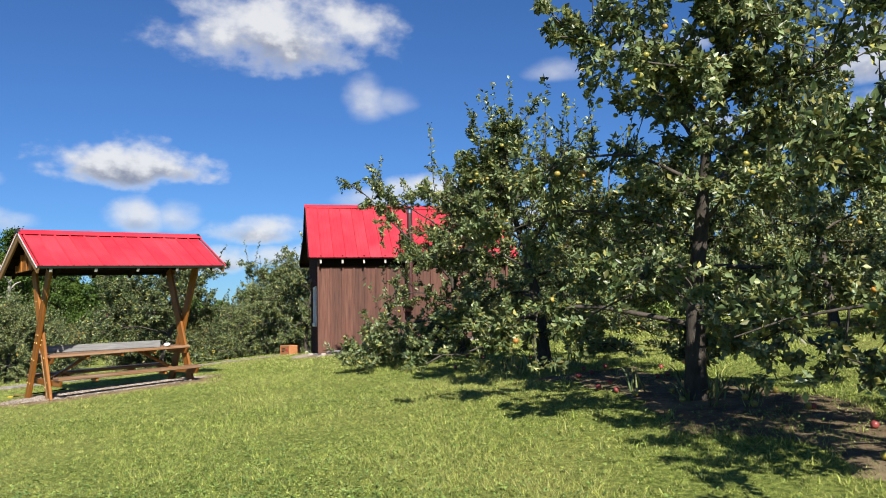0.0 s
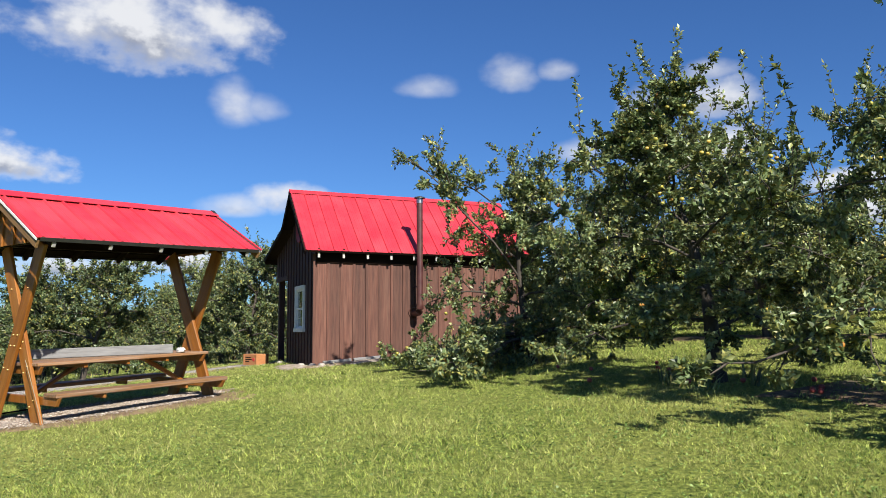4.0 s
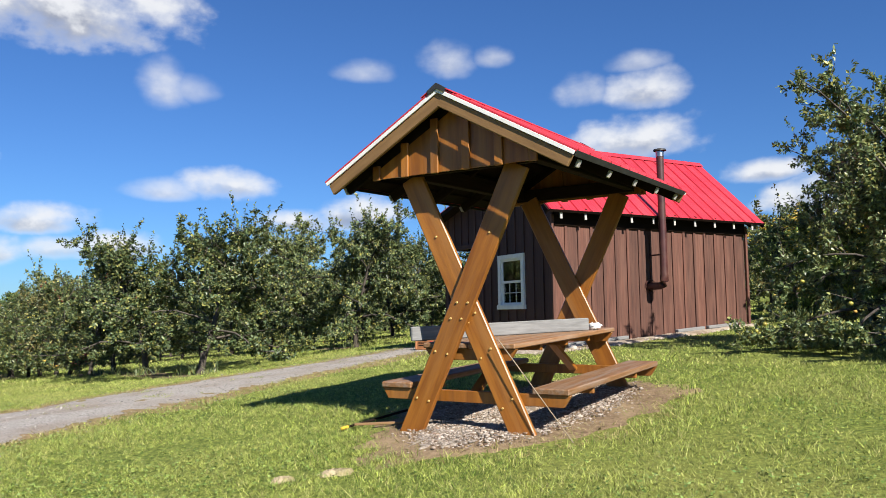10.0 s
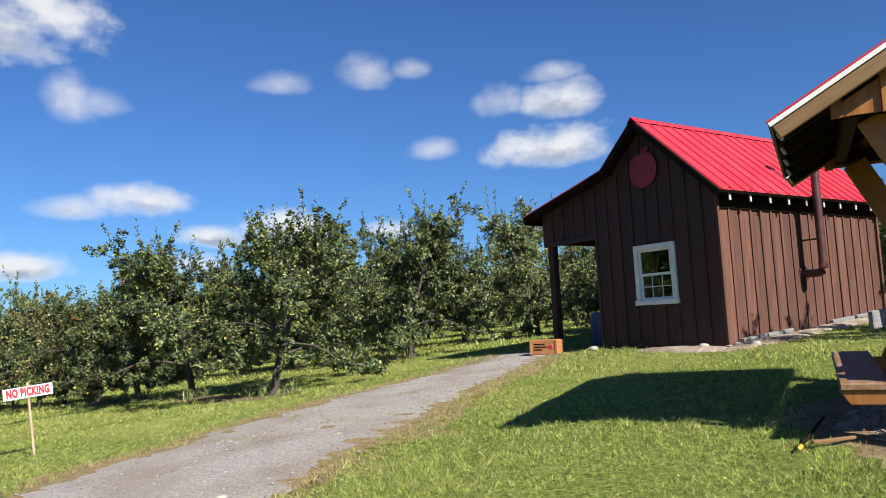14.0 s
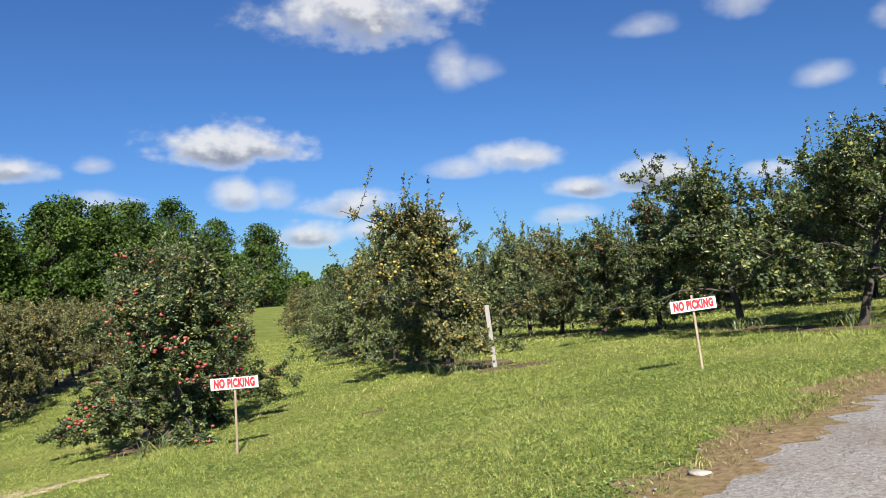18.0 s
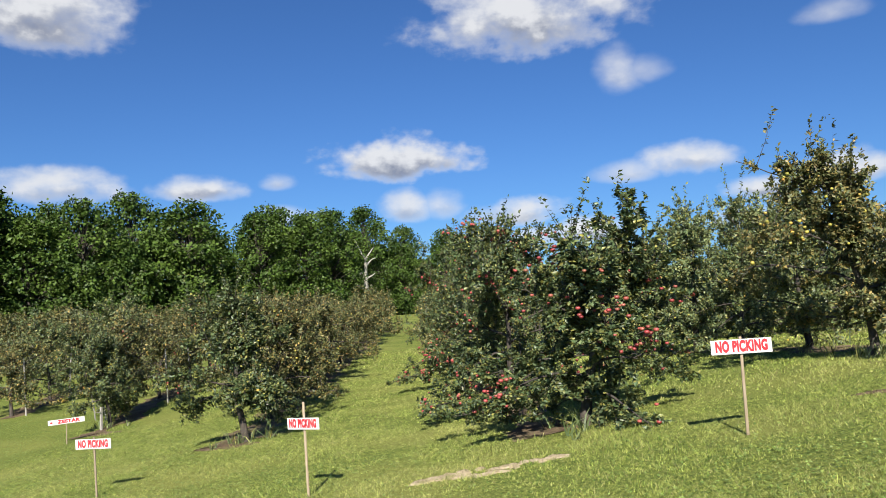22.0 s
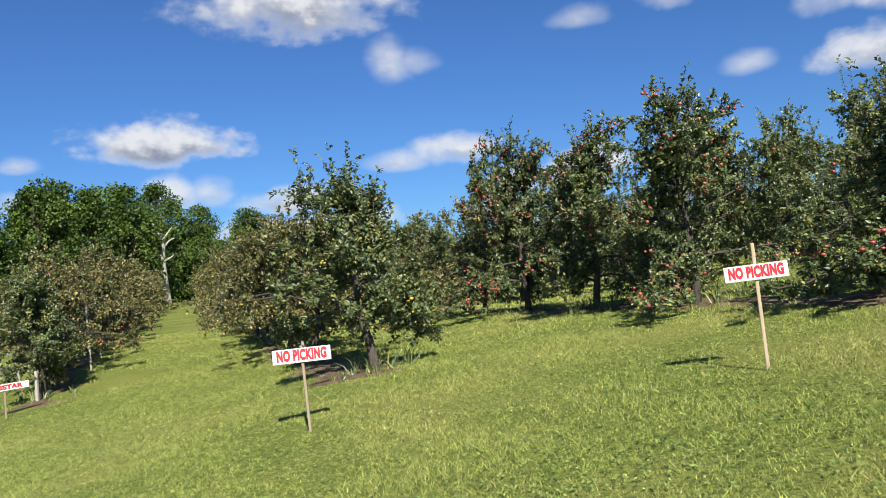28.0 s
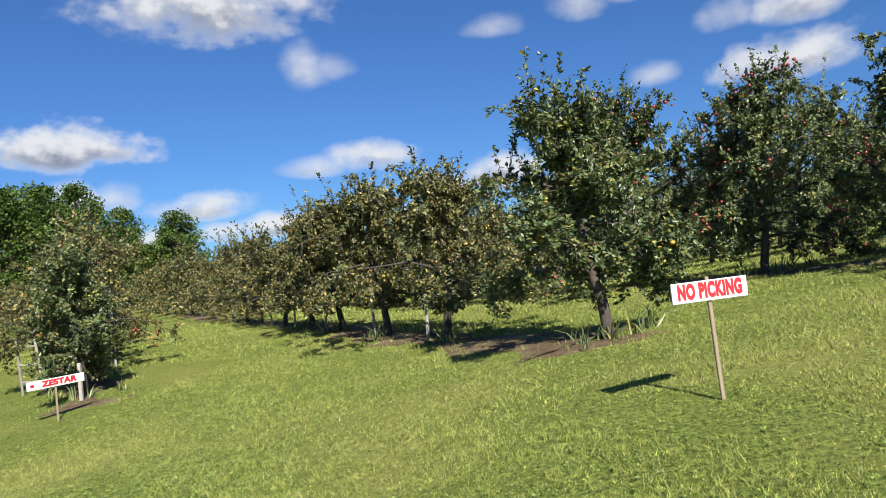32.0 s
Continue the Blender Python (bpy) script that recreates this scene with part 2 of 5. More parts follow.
M_SAND = material("dry_sandy_soil", (0.30, 0.23, 0.14), (0.60, 0.50, 0.35), 22.0, 11.0, 0.95, 0.02, 80.0, spec=0.15, stain=(0.20, 0.19, 0.06), stain_scale=5.0, stain_amount=0.7)
M_EARTH = material("trodden_earth", (0.105, 0.066, 0.040), (0.330, 0.235, 0.150), 20.0, 12.0, 0.95, 0.02, 80.0, spec=0.15, stain=(0.36, 0.27, 0.16), stain_scale=2.2, stain_amount=0.6)
M_VERGE = material("dry_verge", (0.120, 0.075, 0.038), (0.360, 0.265, 0.145), 18.0, 12.0, 0.95, 0.012, 80.0, spec=0.15, stain=(0.158, 0.166, 0.040), stain_scale=1.6, stain_amount=0.5)
M_PALE = material("pale_grit", (0.19, 0.145, 0.105), (0.50, 0.43, 0.355), 14.0, 12.0, 0.95, 0.012, 90.0, spec=0.15, stain=(0.155, 0.105, 0.058), stain_scale=1.6, stain_amount=0.85)
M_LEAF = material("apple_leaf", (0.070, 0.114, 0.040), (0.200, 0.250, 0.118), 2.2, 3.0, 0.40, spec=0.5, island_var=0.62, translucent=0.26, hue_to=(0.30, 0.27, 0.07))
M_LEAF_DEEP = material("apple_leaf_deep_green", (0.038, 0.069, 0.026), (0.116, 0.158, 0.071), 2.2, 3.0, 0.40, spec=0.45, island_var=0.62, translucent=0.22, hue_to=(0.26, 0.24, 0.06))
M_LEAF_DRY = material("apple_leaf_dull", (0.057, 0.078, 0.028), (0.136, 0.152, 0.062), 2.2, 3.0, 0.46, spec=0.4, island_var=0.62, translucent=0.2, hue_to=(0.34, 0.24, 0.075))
M_WOODS = material("forest_leaf", (0.022, 0.056, 0.008), (0.100, 0.155, 0.024), 0.25, 3.0, 0.55, spec=0.3, island_var=0.5, translucent=0.2)
M_BARK = material("bark", (0.028, 0.023, 0.019), (0.085, 0.070, 0.056), 18.0, 7.0, 0.9, 0.02, stretch=(1, 1, 0.3), object_var=0.25)
M_BARK_PALE = material("pale_bark", (0.216, 0.194, 0.166), (0.418, 0.396, 0.360), 14.0, 6.0, 0.85, 0.01, stretch=(1, 1, 0.3))
M_GOLD = material("yellow_apple", (0.259, 0.259, 0.043), (0.403, 0.331, 0.065), 12.0, 3.0, 0.4, island_var=0.3, hue_to=(0.418, 0.173, 0.036))
M_RED = material("red_apple", (0.200, 0.018, 0.024), (0.340, 0.070, 0.062), 9.0, 3.0, 0.4, island_var=0.3, hue_to=(0.34, 0.14, 0.085))
M_TIMBER = material("stained_timber", (0.150, 0.046, 0.006), (0.295, 0.112, 0.015), 3.2, 9.0, 0.42, 0.003, stretch=(6, 6, 0.5), object_var=0.16, stain=(0.30, 0.165, 0.065), stain_scale=1.4, stain_amount=0.3)
M_SEAT = material("bench_plank", (0.158, 0.076, 0.030), (0.259, 0.137, 0.061), 5.0, 8.0, 0.6, 0.003, stretch=(7, 7, 0.55), object_var=0.14, stain=(0.238, 0.216, 0.194), stain_scale=2.5, stain_amount=0.5)
# dark wood, taken to near black: the shade under roofs is in its colour
M_UNDER = material("dark_wood_roof_shade", (0.007, 0.004, 0.003), (0.017, 0.009, 0.006), 5.0, 7.0, 0.85, 0.003, spec=0.12, stretch=(6, 6, 0.6), object_var=0.2)
M_TAN = material("tan_fascia", (0.135, 0.072, 0.026), (0.21, 0.120, 0.048), 5.0, 7.0, 0.6, 0.002, stretch=(6, 6, 0.6), object_var=0.1)
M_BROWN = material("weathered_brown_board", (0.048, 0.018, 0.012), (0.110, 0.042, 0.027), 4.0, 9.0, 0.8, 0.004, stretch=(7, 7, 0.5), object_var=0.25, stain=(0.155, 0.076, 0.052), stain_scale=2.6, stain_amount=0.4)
# the cabin's brown board again, with gable and porch shade mixed into its colour
M_GABLE = material("shaded_brown_board", (0.029, 0.011, 0.010), (0.056, 0.021, 0.019), 4.0, 8.0, 0.75, 0.004, stretch=(7, 7, 0.5), object_var=0.2)
# the stain here is no dirt: paler pink patches paint in the sky's sheen
M_ROOF = material("red_painted_metal", (0.418, 0.022, 0.036), (0.490, 0.035, 0.050), 2.5, 4.0, 0.36, 0.0, object_var=0.06, stain=(0.461, 0.061, 0.076), stain_scale=0.9, stain_amount=0.6)
M_WHITE = material("white_paint", (0.60, 0.60, 0.60), (0.72, 0.72, 0.71), 8.0, 5.0, 0.5, 0.0005, stain=(0.52, 0.49, 0.45), stain_scale=5.0, stain_amount=0.35)
M_RAFTER = material("pale_rafter_end", (0.302, 0.288, 0.274), (0.432, 0.418, 0.396), 9.0, 5.0, 0.7, 0.001)
M_GREY = material("weathered_grey_plank", (0.108, 0.108, 0.108), (0.216, 0.216, 0.216), 5.0, 8.0, 0.8, 0.003, stretch=(6, 6, 0.6))
M_PIPE = material("brown_enamel_pipe", (0.043, 0.014, 0.014), (0.076, 0.027, 0.025), 6.0, 4.0, 0.4, 0.0, stain=(0.101, 0.050, 0.036), stain_scale=4.0)
M_STEEL = material("galvanised_steel", (0.302, 0.310, 0.317), (0.475, 0.482, 0.490), 10.0, 4.0, 0.35, 0.0, metal=1.0)
M_BRASS = material("brass_bolt", (0.50, 0.32, 0.10), (0.66, 0.46, 0.18), 10.0, 4.0, 0.4, 0.0, metal=0.35)
M_BLACK = material("black_cap", (0.014, 0.014, 0.014), (0.036, 0.036, 0.036), 8.0, 4.0, 0.5)
M_LETTER = material("red_lettering", (0.396, 0.009, 0.018), (0.504, 0.022, 0.032), 14.0, 4.0, 0.5)
M_STAKE = material("raw_stake", (0.259, 0.194, 0.122), (0.403, 0.331, 0.238), 6.0, 7.0, 0.8, 0.002, stretch=(8, 8, 0.6), object_var=0.3)
M_POST = material("weathered_white_post", (0.215, 0.200, 0.180), (0.365, 0.348, 0.318), 9.0, 6.0, 0.85, 0.003, stretch=(4, 4, 0.6), object_var=0.2)
M_EMBLEM = material("faded_red_panel", (0.187, 0.011, 0.022), (0.288, 0.022, 0.036), 6.0, 4.0, 0.6)
M_BOX = material("orange_brown_crate", (0.288, 0.108, 0.036), (0.403, 0.180, 0.072), 5.0, 6.0, 0.7, 0.002, stretch=(1, 4, 4))
M_DARK = material("dim_room", (0.036, 0.032, 0.029), (0.072, 0.065, 0.058), 3.0, 3.0, 0.9)
M_YELLOW = material("yellow_plastic", (0.446, 0.288, 0.022), (0.540, 0.374, 0.043), 8.0, 3.0, 0.5)
M_BLUE = material("blue_plastic", (0.022, 0.050, 0.144), (0.036, 0.079, 0.202), 6.0, 3.0, 0.45)

M_GLASS = bpy.data.materials.new("window_glass")
M_GLASS.use_nodes = True
gb = M_GLASS.node_tree.nodes["Principled BSDF"]
gb.inputs["Base Color"].default_value, gb.inputs["Roughness"].default_value = (0.9, 0.95, 0.93, 1), 0.02
gb.inputs["Transmission Weight"].default_value, gb.inputs["IOR"].default_value = 1.0, 1.8


# ---------------------------------------------------------------- mesh helpers
def mesh_np(name, verts, faces, mats, smooth=False):
    """A mesh from an array of corners and an array of equal-sided faces."""
    verts, faces = np.asarray(verts, np.float32), np.asarray(faces, np.int32)
    me = bpy.data.meshes.new(name)
    k = faces.shape[1]
    me.vertices.add(len(verts))
    me.vertices.foreach_set("co", verts.ravel())
    me.loops.add(faces.size)
    me.loops.foreach_set("vertex_index", faces.ravel())
    me.polygons.add(len(faces))
    me.polygons.foreach_set("loop_start", np.arange(0, faces.size, k, dtype=np.int32))
    me.polygons.foreach_set("loop_total", np.full(len(faces), k, np.int32))
    if smooth:
        me.polygons.foreach_set("use_smooth", np.ones(len(faces), bool))
    for m in mats if isinstance(mats, (list, tuple)) else (mats,):
        me.materials.append(m)
    me.update(calc_edges=True)
    return me


def mesh_bm(name, bm, mat, smooth=False):
    bmesh.ops.recalc_face_normals(bm, faces=bm.faces)
    me = bpy.data.meshes.new(name)
    bm.to_mesh(me)
    bm.free()
    me.materials.append(mat)
    if smooth:
        for p in me.polygons:
            p.use_smooth = True
    return me


def link(name, me, parent=None, label="", m=None):
    ob = new(name, me)
    if parent is not None:
        ob.parent = parent
    if m is not None:
        ob.matrix_basis = m
    return tagged(ob, label)


def part(name, bm, mat, parent, label="", smooth=False):
    return link(name, mesh_bm(name, bm, mat, smooth), parent, label)


def bevelled(bm, width, segments=1):
    if width > 0:
        bmesh.ops.bevel(bm, geom=list(bm.edges), offset=width, segments=segments, affect="EDGES", profile=0.5)
    return bm


def beam_mesh(name, length, w, h, mat, bevel=0.006):
    """A squared timber along its own z, from 0 to length, w wide in x and h thick in y."""
    bm = bmesh.new()
    bmesh.ops.create_cube(bm, size=1)
    bmesh.ops.scale(bm, vec=(w, h, length), verts=bm.verts)
    bmesh.ops.translate(bm, vec=(0, 0, length / 2), verts=bm.verts)
    return mesh_bm(name, bevelled(bm, min(bevel, w / 3, h / 3)), mat)


def axis_pose(p0, p1, side):
    """The pose that lays z along p0 to p1 and x as near to side as it goes."""
    p0, p1 = Vector(p0), Vector(p1)
    z = (p1 - p0).normalized()
    x = Vector(side)
    x = (x - z * x.dot(z)).normalized()
    y = z.cross(x)
    return Matrix.Translation(p0) @ Matrix((x, y, z)).transposed().to_4x4()


def beam(name, p0, p1, w, h, side, mat, parent, label="", bevel=0.006):
    length = (Vector(p1) - Vector(p0)).length
    return link(name, beam_mesh(name, length, w, h, mat, bevel), parent, label, axis_pose(p0, p1, side))


def prism(name, outline, axis_a, axis_b, origin, depth_axis, depth, mat, parent, label="", bevel=0.0):
    """A flat outline in the plane of two axes, thickened along a third."""
    bm = bmesh.new()
    o, a, b, d = Vector(origin), Vector(axis_a), Vector(axis_b), Vector(depth_axis)
    front = [bm.verts.new(o + a * x + b * y) for x, y in outline]
    back = [bm.verts.new(o + a * x + b * y + d * depth) for x, y in outline]
    bm.faces.new(front)
    bm.faces.new(back[::-1])
    for i in range(len(front)):
        j = (i + 1) % len(front)
        bm.faces.new((front[j], front[i], back[i], back[j]))
    bmesh.ops.recalc_face_normals(bm, faces=bm.faces)
    return part(name, bevelled(bm, bevel), mat, parent, label)


def tube(points, radii, sides=6):
    """Corners and quads of a tapered tube along a line of points."""
    pts = np.asarray(points, float)
    t = np.gradient(pts, axis=0)
    t /= np.linalg.norm(t, axis=1)[:, None] + 1e-9
    ref = np.where(np.abs(t[:, 2:3]) > 0.9, [[1.0, 0, 0]], [[0, 0, 1.0]])
    a = np.cross(t, ref)
    a /= np.linalg.norm(a, axis=1)[:, None] + 1e-9
    b = np.cross(t, a)
    ang = np.linspace(0, 2 * np.pi, sides, endpoint=False)
    ring = a[:, None] * np.cos(ang)[None, :, None] + b[:, None] * np.sin(ang)[None, :, None]
    v = (pts[:, None] + ring * np.asarray(radii, float)[:, None, None]).reshape(-1, 3)
    i, j = np.meshgrid(np.arange(len(pts) - 1), np.arange(sides), indexing="ij")
    k = (j + 1) % sides
    f = np.stack([i * sides + j, i * sides + k, (i + 1) * sides + k, (i + 1) * sides + j], -1).reshape(-1, 4)
    return v, f


def joined(pieces):
    vs, fs, n = [], [], 0
    for v, f in pieces:
        vs.append(v)
        fs.append(f + n)
        n += len(v)
    return np.concatenate(vs), np.concatenate(fs)


def thing(name, m, label, category, group=""):
    ob = new(name)
    ob.empty_display_size = 0.1
    ob.matrix_basis = m
    return tagged(ob, label, category, group)


def flat_text(name, text, size, mat, parent, m, label=""):
    """Lettering with a little thickness, turned into a mesh."""
    cu = bpy.data.curves.new(name, "FONT")
    cu.body, cu.size, cu.extrude, cu.align_x, cu.align_y, cu.offset, cu.space_character = text, size, 0.001, "CENTER", "CENTER", size * 0.066, 1.1
    tmp = bpy.data.objects.new("tmp_text", cu)
    scene.collection.objects.link(tmp)
    me = bpy.data.meshes.new_from_object(tmp.evaluated_get(bpy.context.evaluated_depsgraph_get()))
    bpy.data.objects.remove(tmp)
    bpy.data.curves.remove(cu)
    me.materials.clear()
    me.materials.append(mat)
    return link(name, me, parent, label, m)


# ---------------------------------------------------------------- the ground
LIE = (-0.2883, 0.8772, -0.6459, 0.5547, 0.3014, 0.8262, 0.2047, 0.2268, -0.1589)


# low swells and hollows: x, y, height, reach
SWELLS = ((-11.8, 7.0, 0.17, 3.2), (-21.8, 6.8, -0.125, 3.6), (-11.6, 17.8, -0.12, 2.0), (-28.0, 9.6, 0.10, 2.2), (-26.9, 6.5, 0.04, 1.5), (-35.2, 15.6, 0.14, 4.0), (-16.6, 14.8, 0.05, 2.0), (-4.2, 7.1, 0.04, 1.8))


def ground_z(x, y):
    """The lie of the land: a crown by the cabin that falls away to the west."""
    x, y = np.asarray(x, float), np.asarray(y, float)
    X, Y = np.clip(x, -40, 12) / 20, np.clip(y, -8, 18) / 10
    base = LIE[0] + LIE[1] * X + LIE[2] * X**2 + LIE[3] * X**3 + LIE[4] * X**4 + LIE[5] * Y + LIE[6] * X * Y + LIE[7] * X**2 * Y + LIE[8] * Y**2
    for sx, sy, h, r in SWELLS:
        base = base + h * np.exp(-((x - sx) ** 2 + (y - sy) ** 2) / (2 * r * r))
    return base + 0.012 * np.clip(y - 18, 0, 180)


def lump(x, y):
    """Small unevenness of the lawn."""
    return np.where(np.abs(x + 15) < 31, 0.012 * np.sin(x * 2.3 + 1.7 * np.sin(y * 1.1)) * np.sin(y * 1.9), 0) - 0.012


def gz(x, y):
    return float(ground_z(x, y))


xs = np.unique(np.concatenate([np.arange(-46, 16.01, 0.4), -46 - np.geomspace(0.6, 1500, 40), 16 + np.geomspace(0.6, 1500, 40)]))
ys = np.unique(np.concatenate([np.arange(-10, 32.01, 0.4), -10 - np.geomspace(0.6, 1500, 36), 32 + np.geomspace(0.6, 1500, 40)]))
gx, gy = np.meshgrid(xs, ys, indexing="ij")
gi, gj = np.meshgrid(np.arange(len(xs) - 1), np.arange(len(ys) - 1), indexing="ij")
quad = lambda a, b: a * len(ys) + b
gf = np.stack([quad(gi, gj), quad(gi + 1, gj), quad(gi + 1, gj + 1), quad(gi, gj + 1)], -1).reshape(-1, 4)
gv = np.stack([gx, gy, ground_z(gx, gy) + lump(gx, gy)], -1).reshape(-1, 3)
tagged(link("ground", mesh_np("ground", gv, gf, M_LAWN, True)), "mown orchard lawn with yellowed dry patches", "lawn", kind="structure")


def strip_mesh(name, centre, widths, mat, rise, ragged=0.15, step=0.12, across=14, seed=1):
    """A band over the ground along a line, with uneven edges that sink into it."""
    rng = np.random.default_rng(seed)
    c, w = np.asarray(centre, float), np.asarray(widths, float)
    run = np.concatenate([[0], np.cumsum(np.linalg.norm(np.diff(c, axis=0), axis=1))])
    s = np.arange(0, run[-1], step)
    # a smooth line through the given bends
    k = max(3, int(1.2 / step))
    ker = np.ones(k) / k
    px, py, pw = (np.convolve(np.pad(np.interp(s, run, q), k, mode="edge"), ker, "same")[k:-k] for q in (c[:, 0], c[:, 1], w))
    t = np.stack([np.gradient(px), np.gradient(py)], -1)
    t /= np.linalg.norm(t, axis=1)[:, None]
    nrm = np.stack([-t[:, 1], t[:, 0]], -1)
    e = np.linspace(-1, 1, across)
    rough = [np.convolve(rng.normal(0, 1, len(s) + 8), np.ones(5) / 5, "same")[4:-4] * ragged for _ in (0, 1)]
    half = pw[:, None] / 2 * e[None] + np.where(e[None] < 0, rough[0][:, None] * e[None] ** 2, rough[1][:, None] * e[None] ** 2)
    x, y = px[:, None] + nrm[:, 0:1] * half, py[:, None] + nrm[:, 1:2] * half
    z = ground_z(x, y) + rise * (1 - np.abs(e[None]) ** 6) - 0.016 * np.abs(e[None]) ** 6 + rng.normal(0, 0.003, x.shape)
    v = np.stack([x, y, z], -1).reshape(-1, 3)
    i, j = np.meshgrid(np.arange(len(s) - 1), np.arange(across - 1), indexing="ij")
    f = np.stack([i * across + j, (i + 1) * across + j, (i + 1) * across + j + 1, i * across + j + 1], -1).reshape(-1, 4)
    return mesh_np(name, v, f, mat, True)


ROAD = [(-13.6, -16), (-13.0, -6), (-12.4, 0), (-11.4, 4), (-10.35, 7.6), (-9.82, 9.6), (-9.15, 11.6), (-8.4, 13.6), (-7.4, 15.4), (-6.75, 16.9), (-6.4, 18.2)]
ROAD_W = [3.0, 3.0, 3.0, 3.0, 3.0, 2.9, 2.8, 2.4, 1.9, 1.5, 1.2]
tagged(link("verge", strip_mesh("verge", ROAD, [w + 0.85 for w in ROAD_W], M_VERGE, 0.003, 0.38, seed=6)), "dry straw-coloured verge beside the drive", "verge", kind="structure")
tagged(link("road", strip_mesh("road", ROAD, ROAD_W, M_ROAD, 0.012, 0.22)), "worn pale gravel drive with grassy edges", "gravel drive", kind="structure")


def in_road(x, y, grow=0.0):
    """Which points lie on the drive."""
    p, w = np.array(ROAD), np.array(ROAD_W)
    best = np.full(np.shape(x), False)
    for i in range(len(p) - 1):
        d = p[i + 1] - p[i]
        t = np.clip(((x - p[i, 0]) * d[0] + (y - p[i, 1]) * d[1]) / (d @ d), 0, 1)
        off = np.hypot(x - p[i, 0] - t * d[0], y - p[i, 1] - t * d[1])
        best |= off < (w[i] + t * (w[i + 1] - w[i])) / 2 + grow
    return best


# ---------------------------------------------------------------- trees
def unit(v):
    return v / (np.linalg.norm(v, axis=-1, keepdims=True) + 1e-9)


def leaf_mesh(name, pos, along, size, rng, mat, wide=0.56):
    """Folded pointed leaves: four corners and two faces each."""
    n = len(pos)
    d = unit(along)
    mid_axis = pos * [1, 1, 0.35] - [0, 0, 0.2 * pos[:, 2].mean()]
    facing = unit(rng.normal(0, 0.5, (n, 3)) + unit(mid_axis) * 0.55 + [0, 0, 0.55])
    side = unit(np.cross(d, facing))
    up = np.cross(side, d)
    ln = size * rng.uniform(0.7, 1.25, (n, 1))
    w = ln * wide / 2
    mid = pos + d * ln * 0.45 + up * ln * 0.09
    v = np.stack([pos, mid + side * w, pos + d * ln - up * ln * 0.10, mid - side * w], 1).reshape(-1, 3)
    k = np.arange(n)[:, None] * 4
    f = np.concatenate([k + [0, 1, 2], k + [0, 2, 3]], 1).reshape(-1, 3)
    return mesh_np(name, v, f, mat)


def ball(radius, rings=5, segs=8):
    """A small apple: a ball dimpled at the top."""
    th, ph = np.linspace(0, np.pi, rings + 1), np.linspace(0, 2 * np.pi, segs, endpoint=False)
    r = radius * (1 - 0.22 * np.exp(-((th / 0.5) ** 2)))
    x, y, z = (r * np.sin(th))[:, None] * np.cos(ph), (r * np.sin(th))[:, None] * np.sin(ph), (r * np.cos(th) * 0.92)[:, None] + 0 * ph
    v = np.stack([x, y, z], -1).reshape(-1, 3)
    i, j = np.meshgrid(np.arange(rings), np.arange(segs), indexing="ij")
    k = (j + 1) % segs
    return v, np.stack([i * segs + j, (i + 1) * segs + j, (i + 1) * segs + k, i * segs + k], -1).reshape(-1, 4)


def bent_line(start, heading, length, steps, wander, droop, rng):
    pts, d = [np.array(start, float)], np.array(heading, float)
    for _ in range(steps):
        d = unit(d + rng.normal(0, wander, 3) + [0, 0, -droop])
        pts.append(pts[-1] + d * length / steps)
    return np.array(pts)


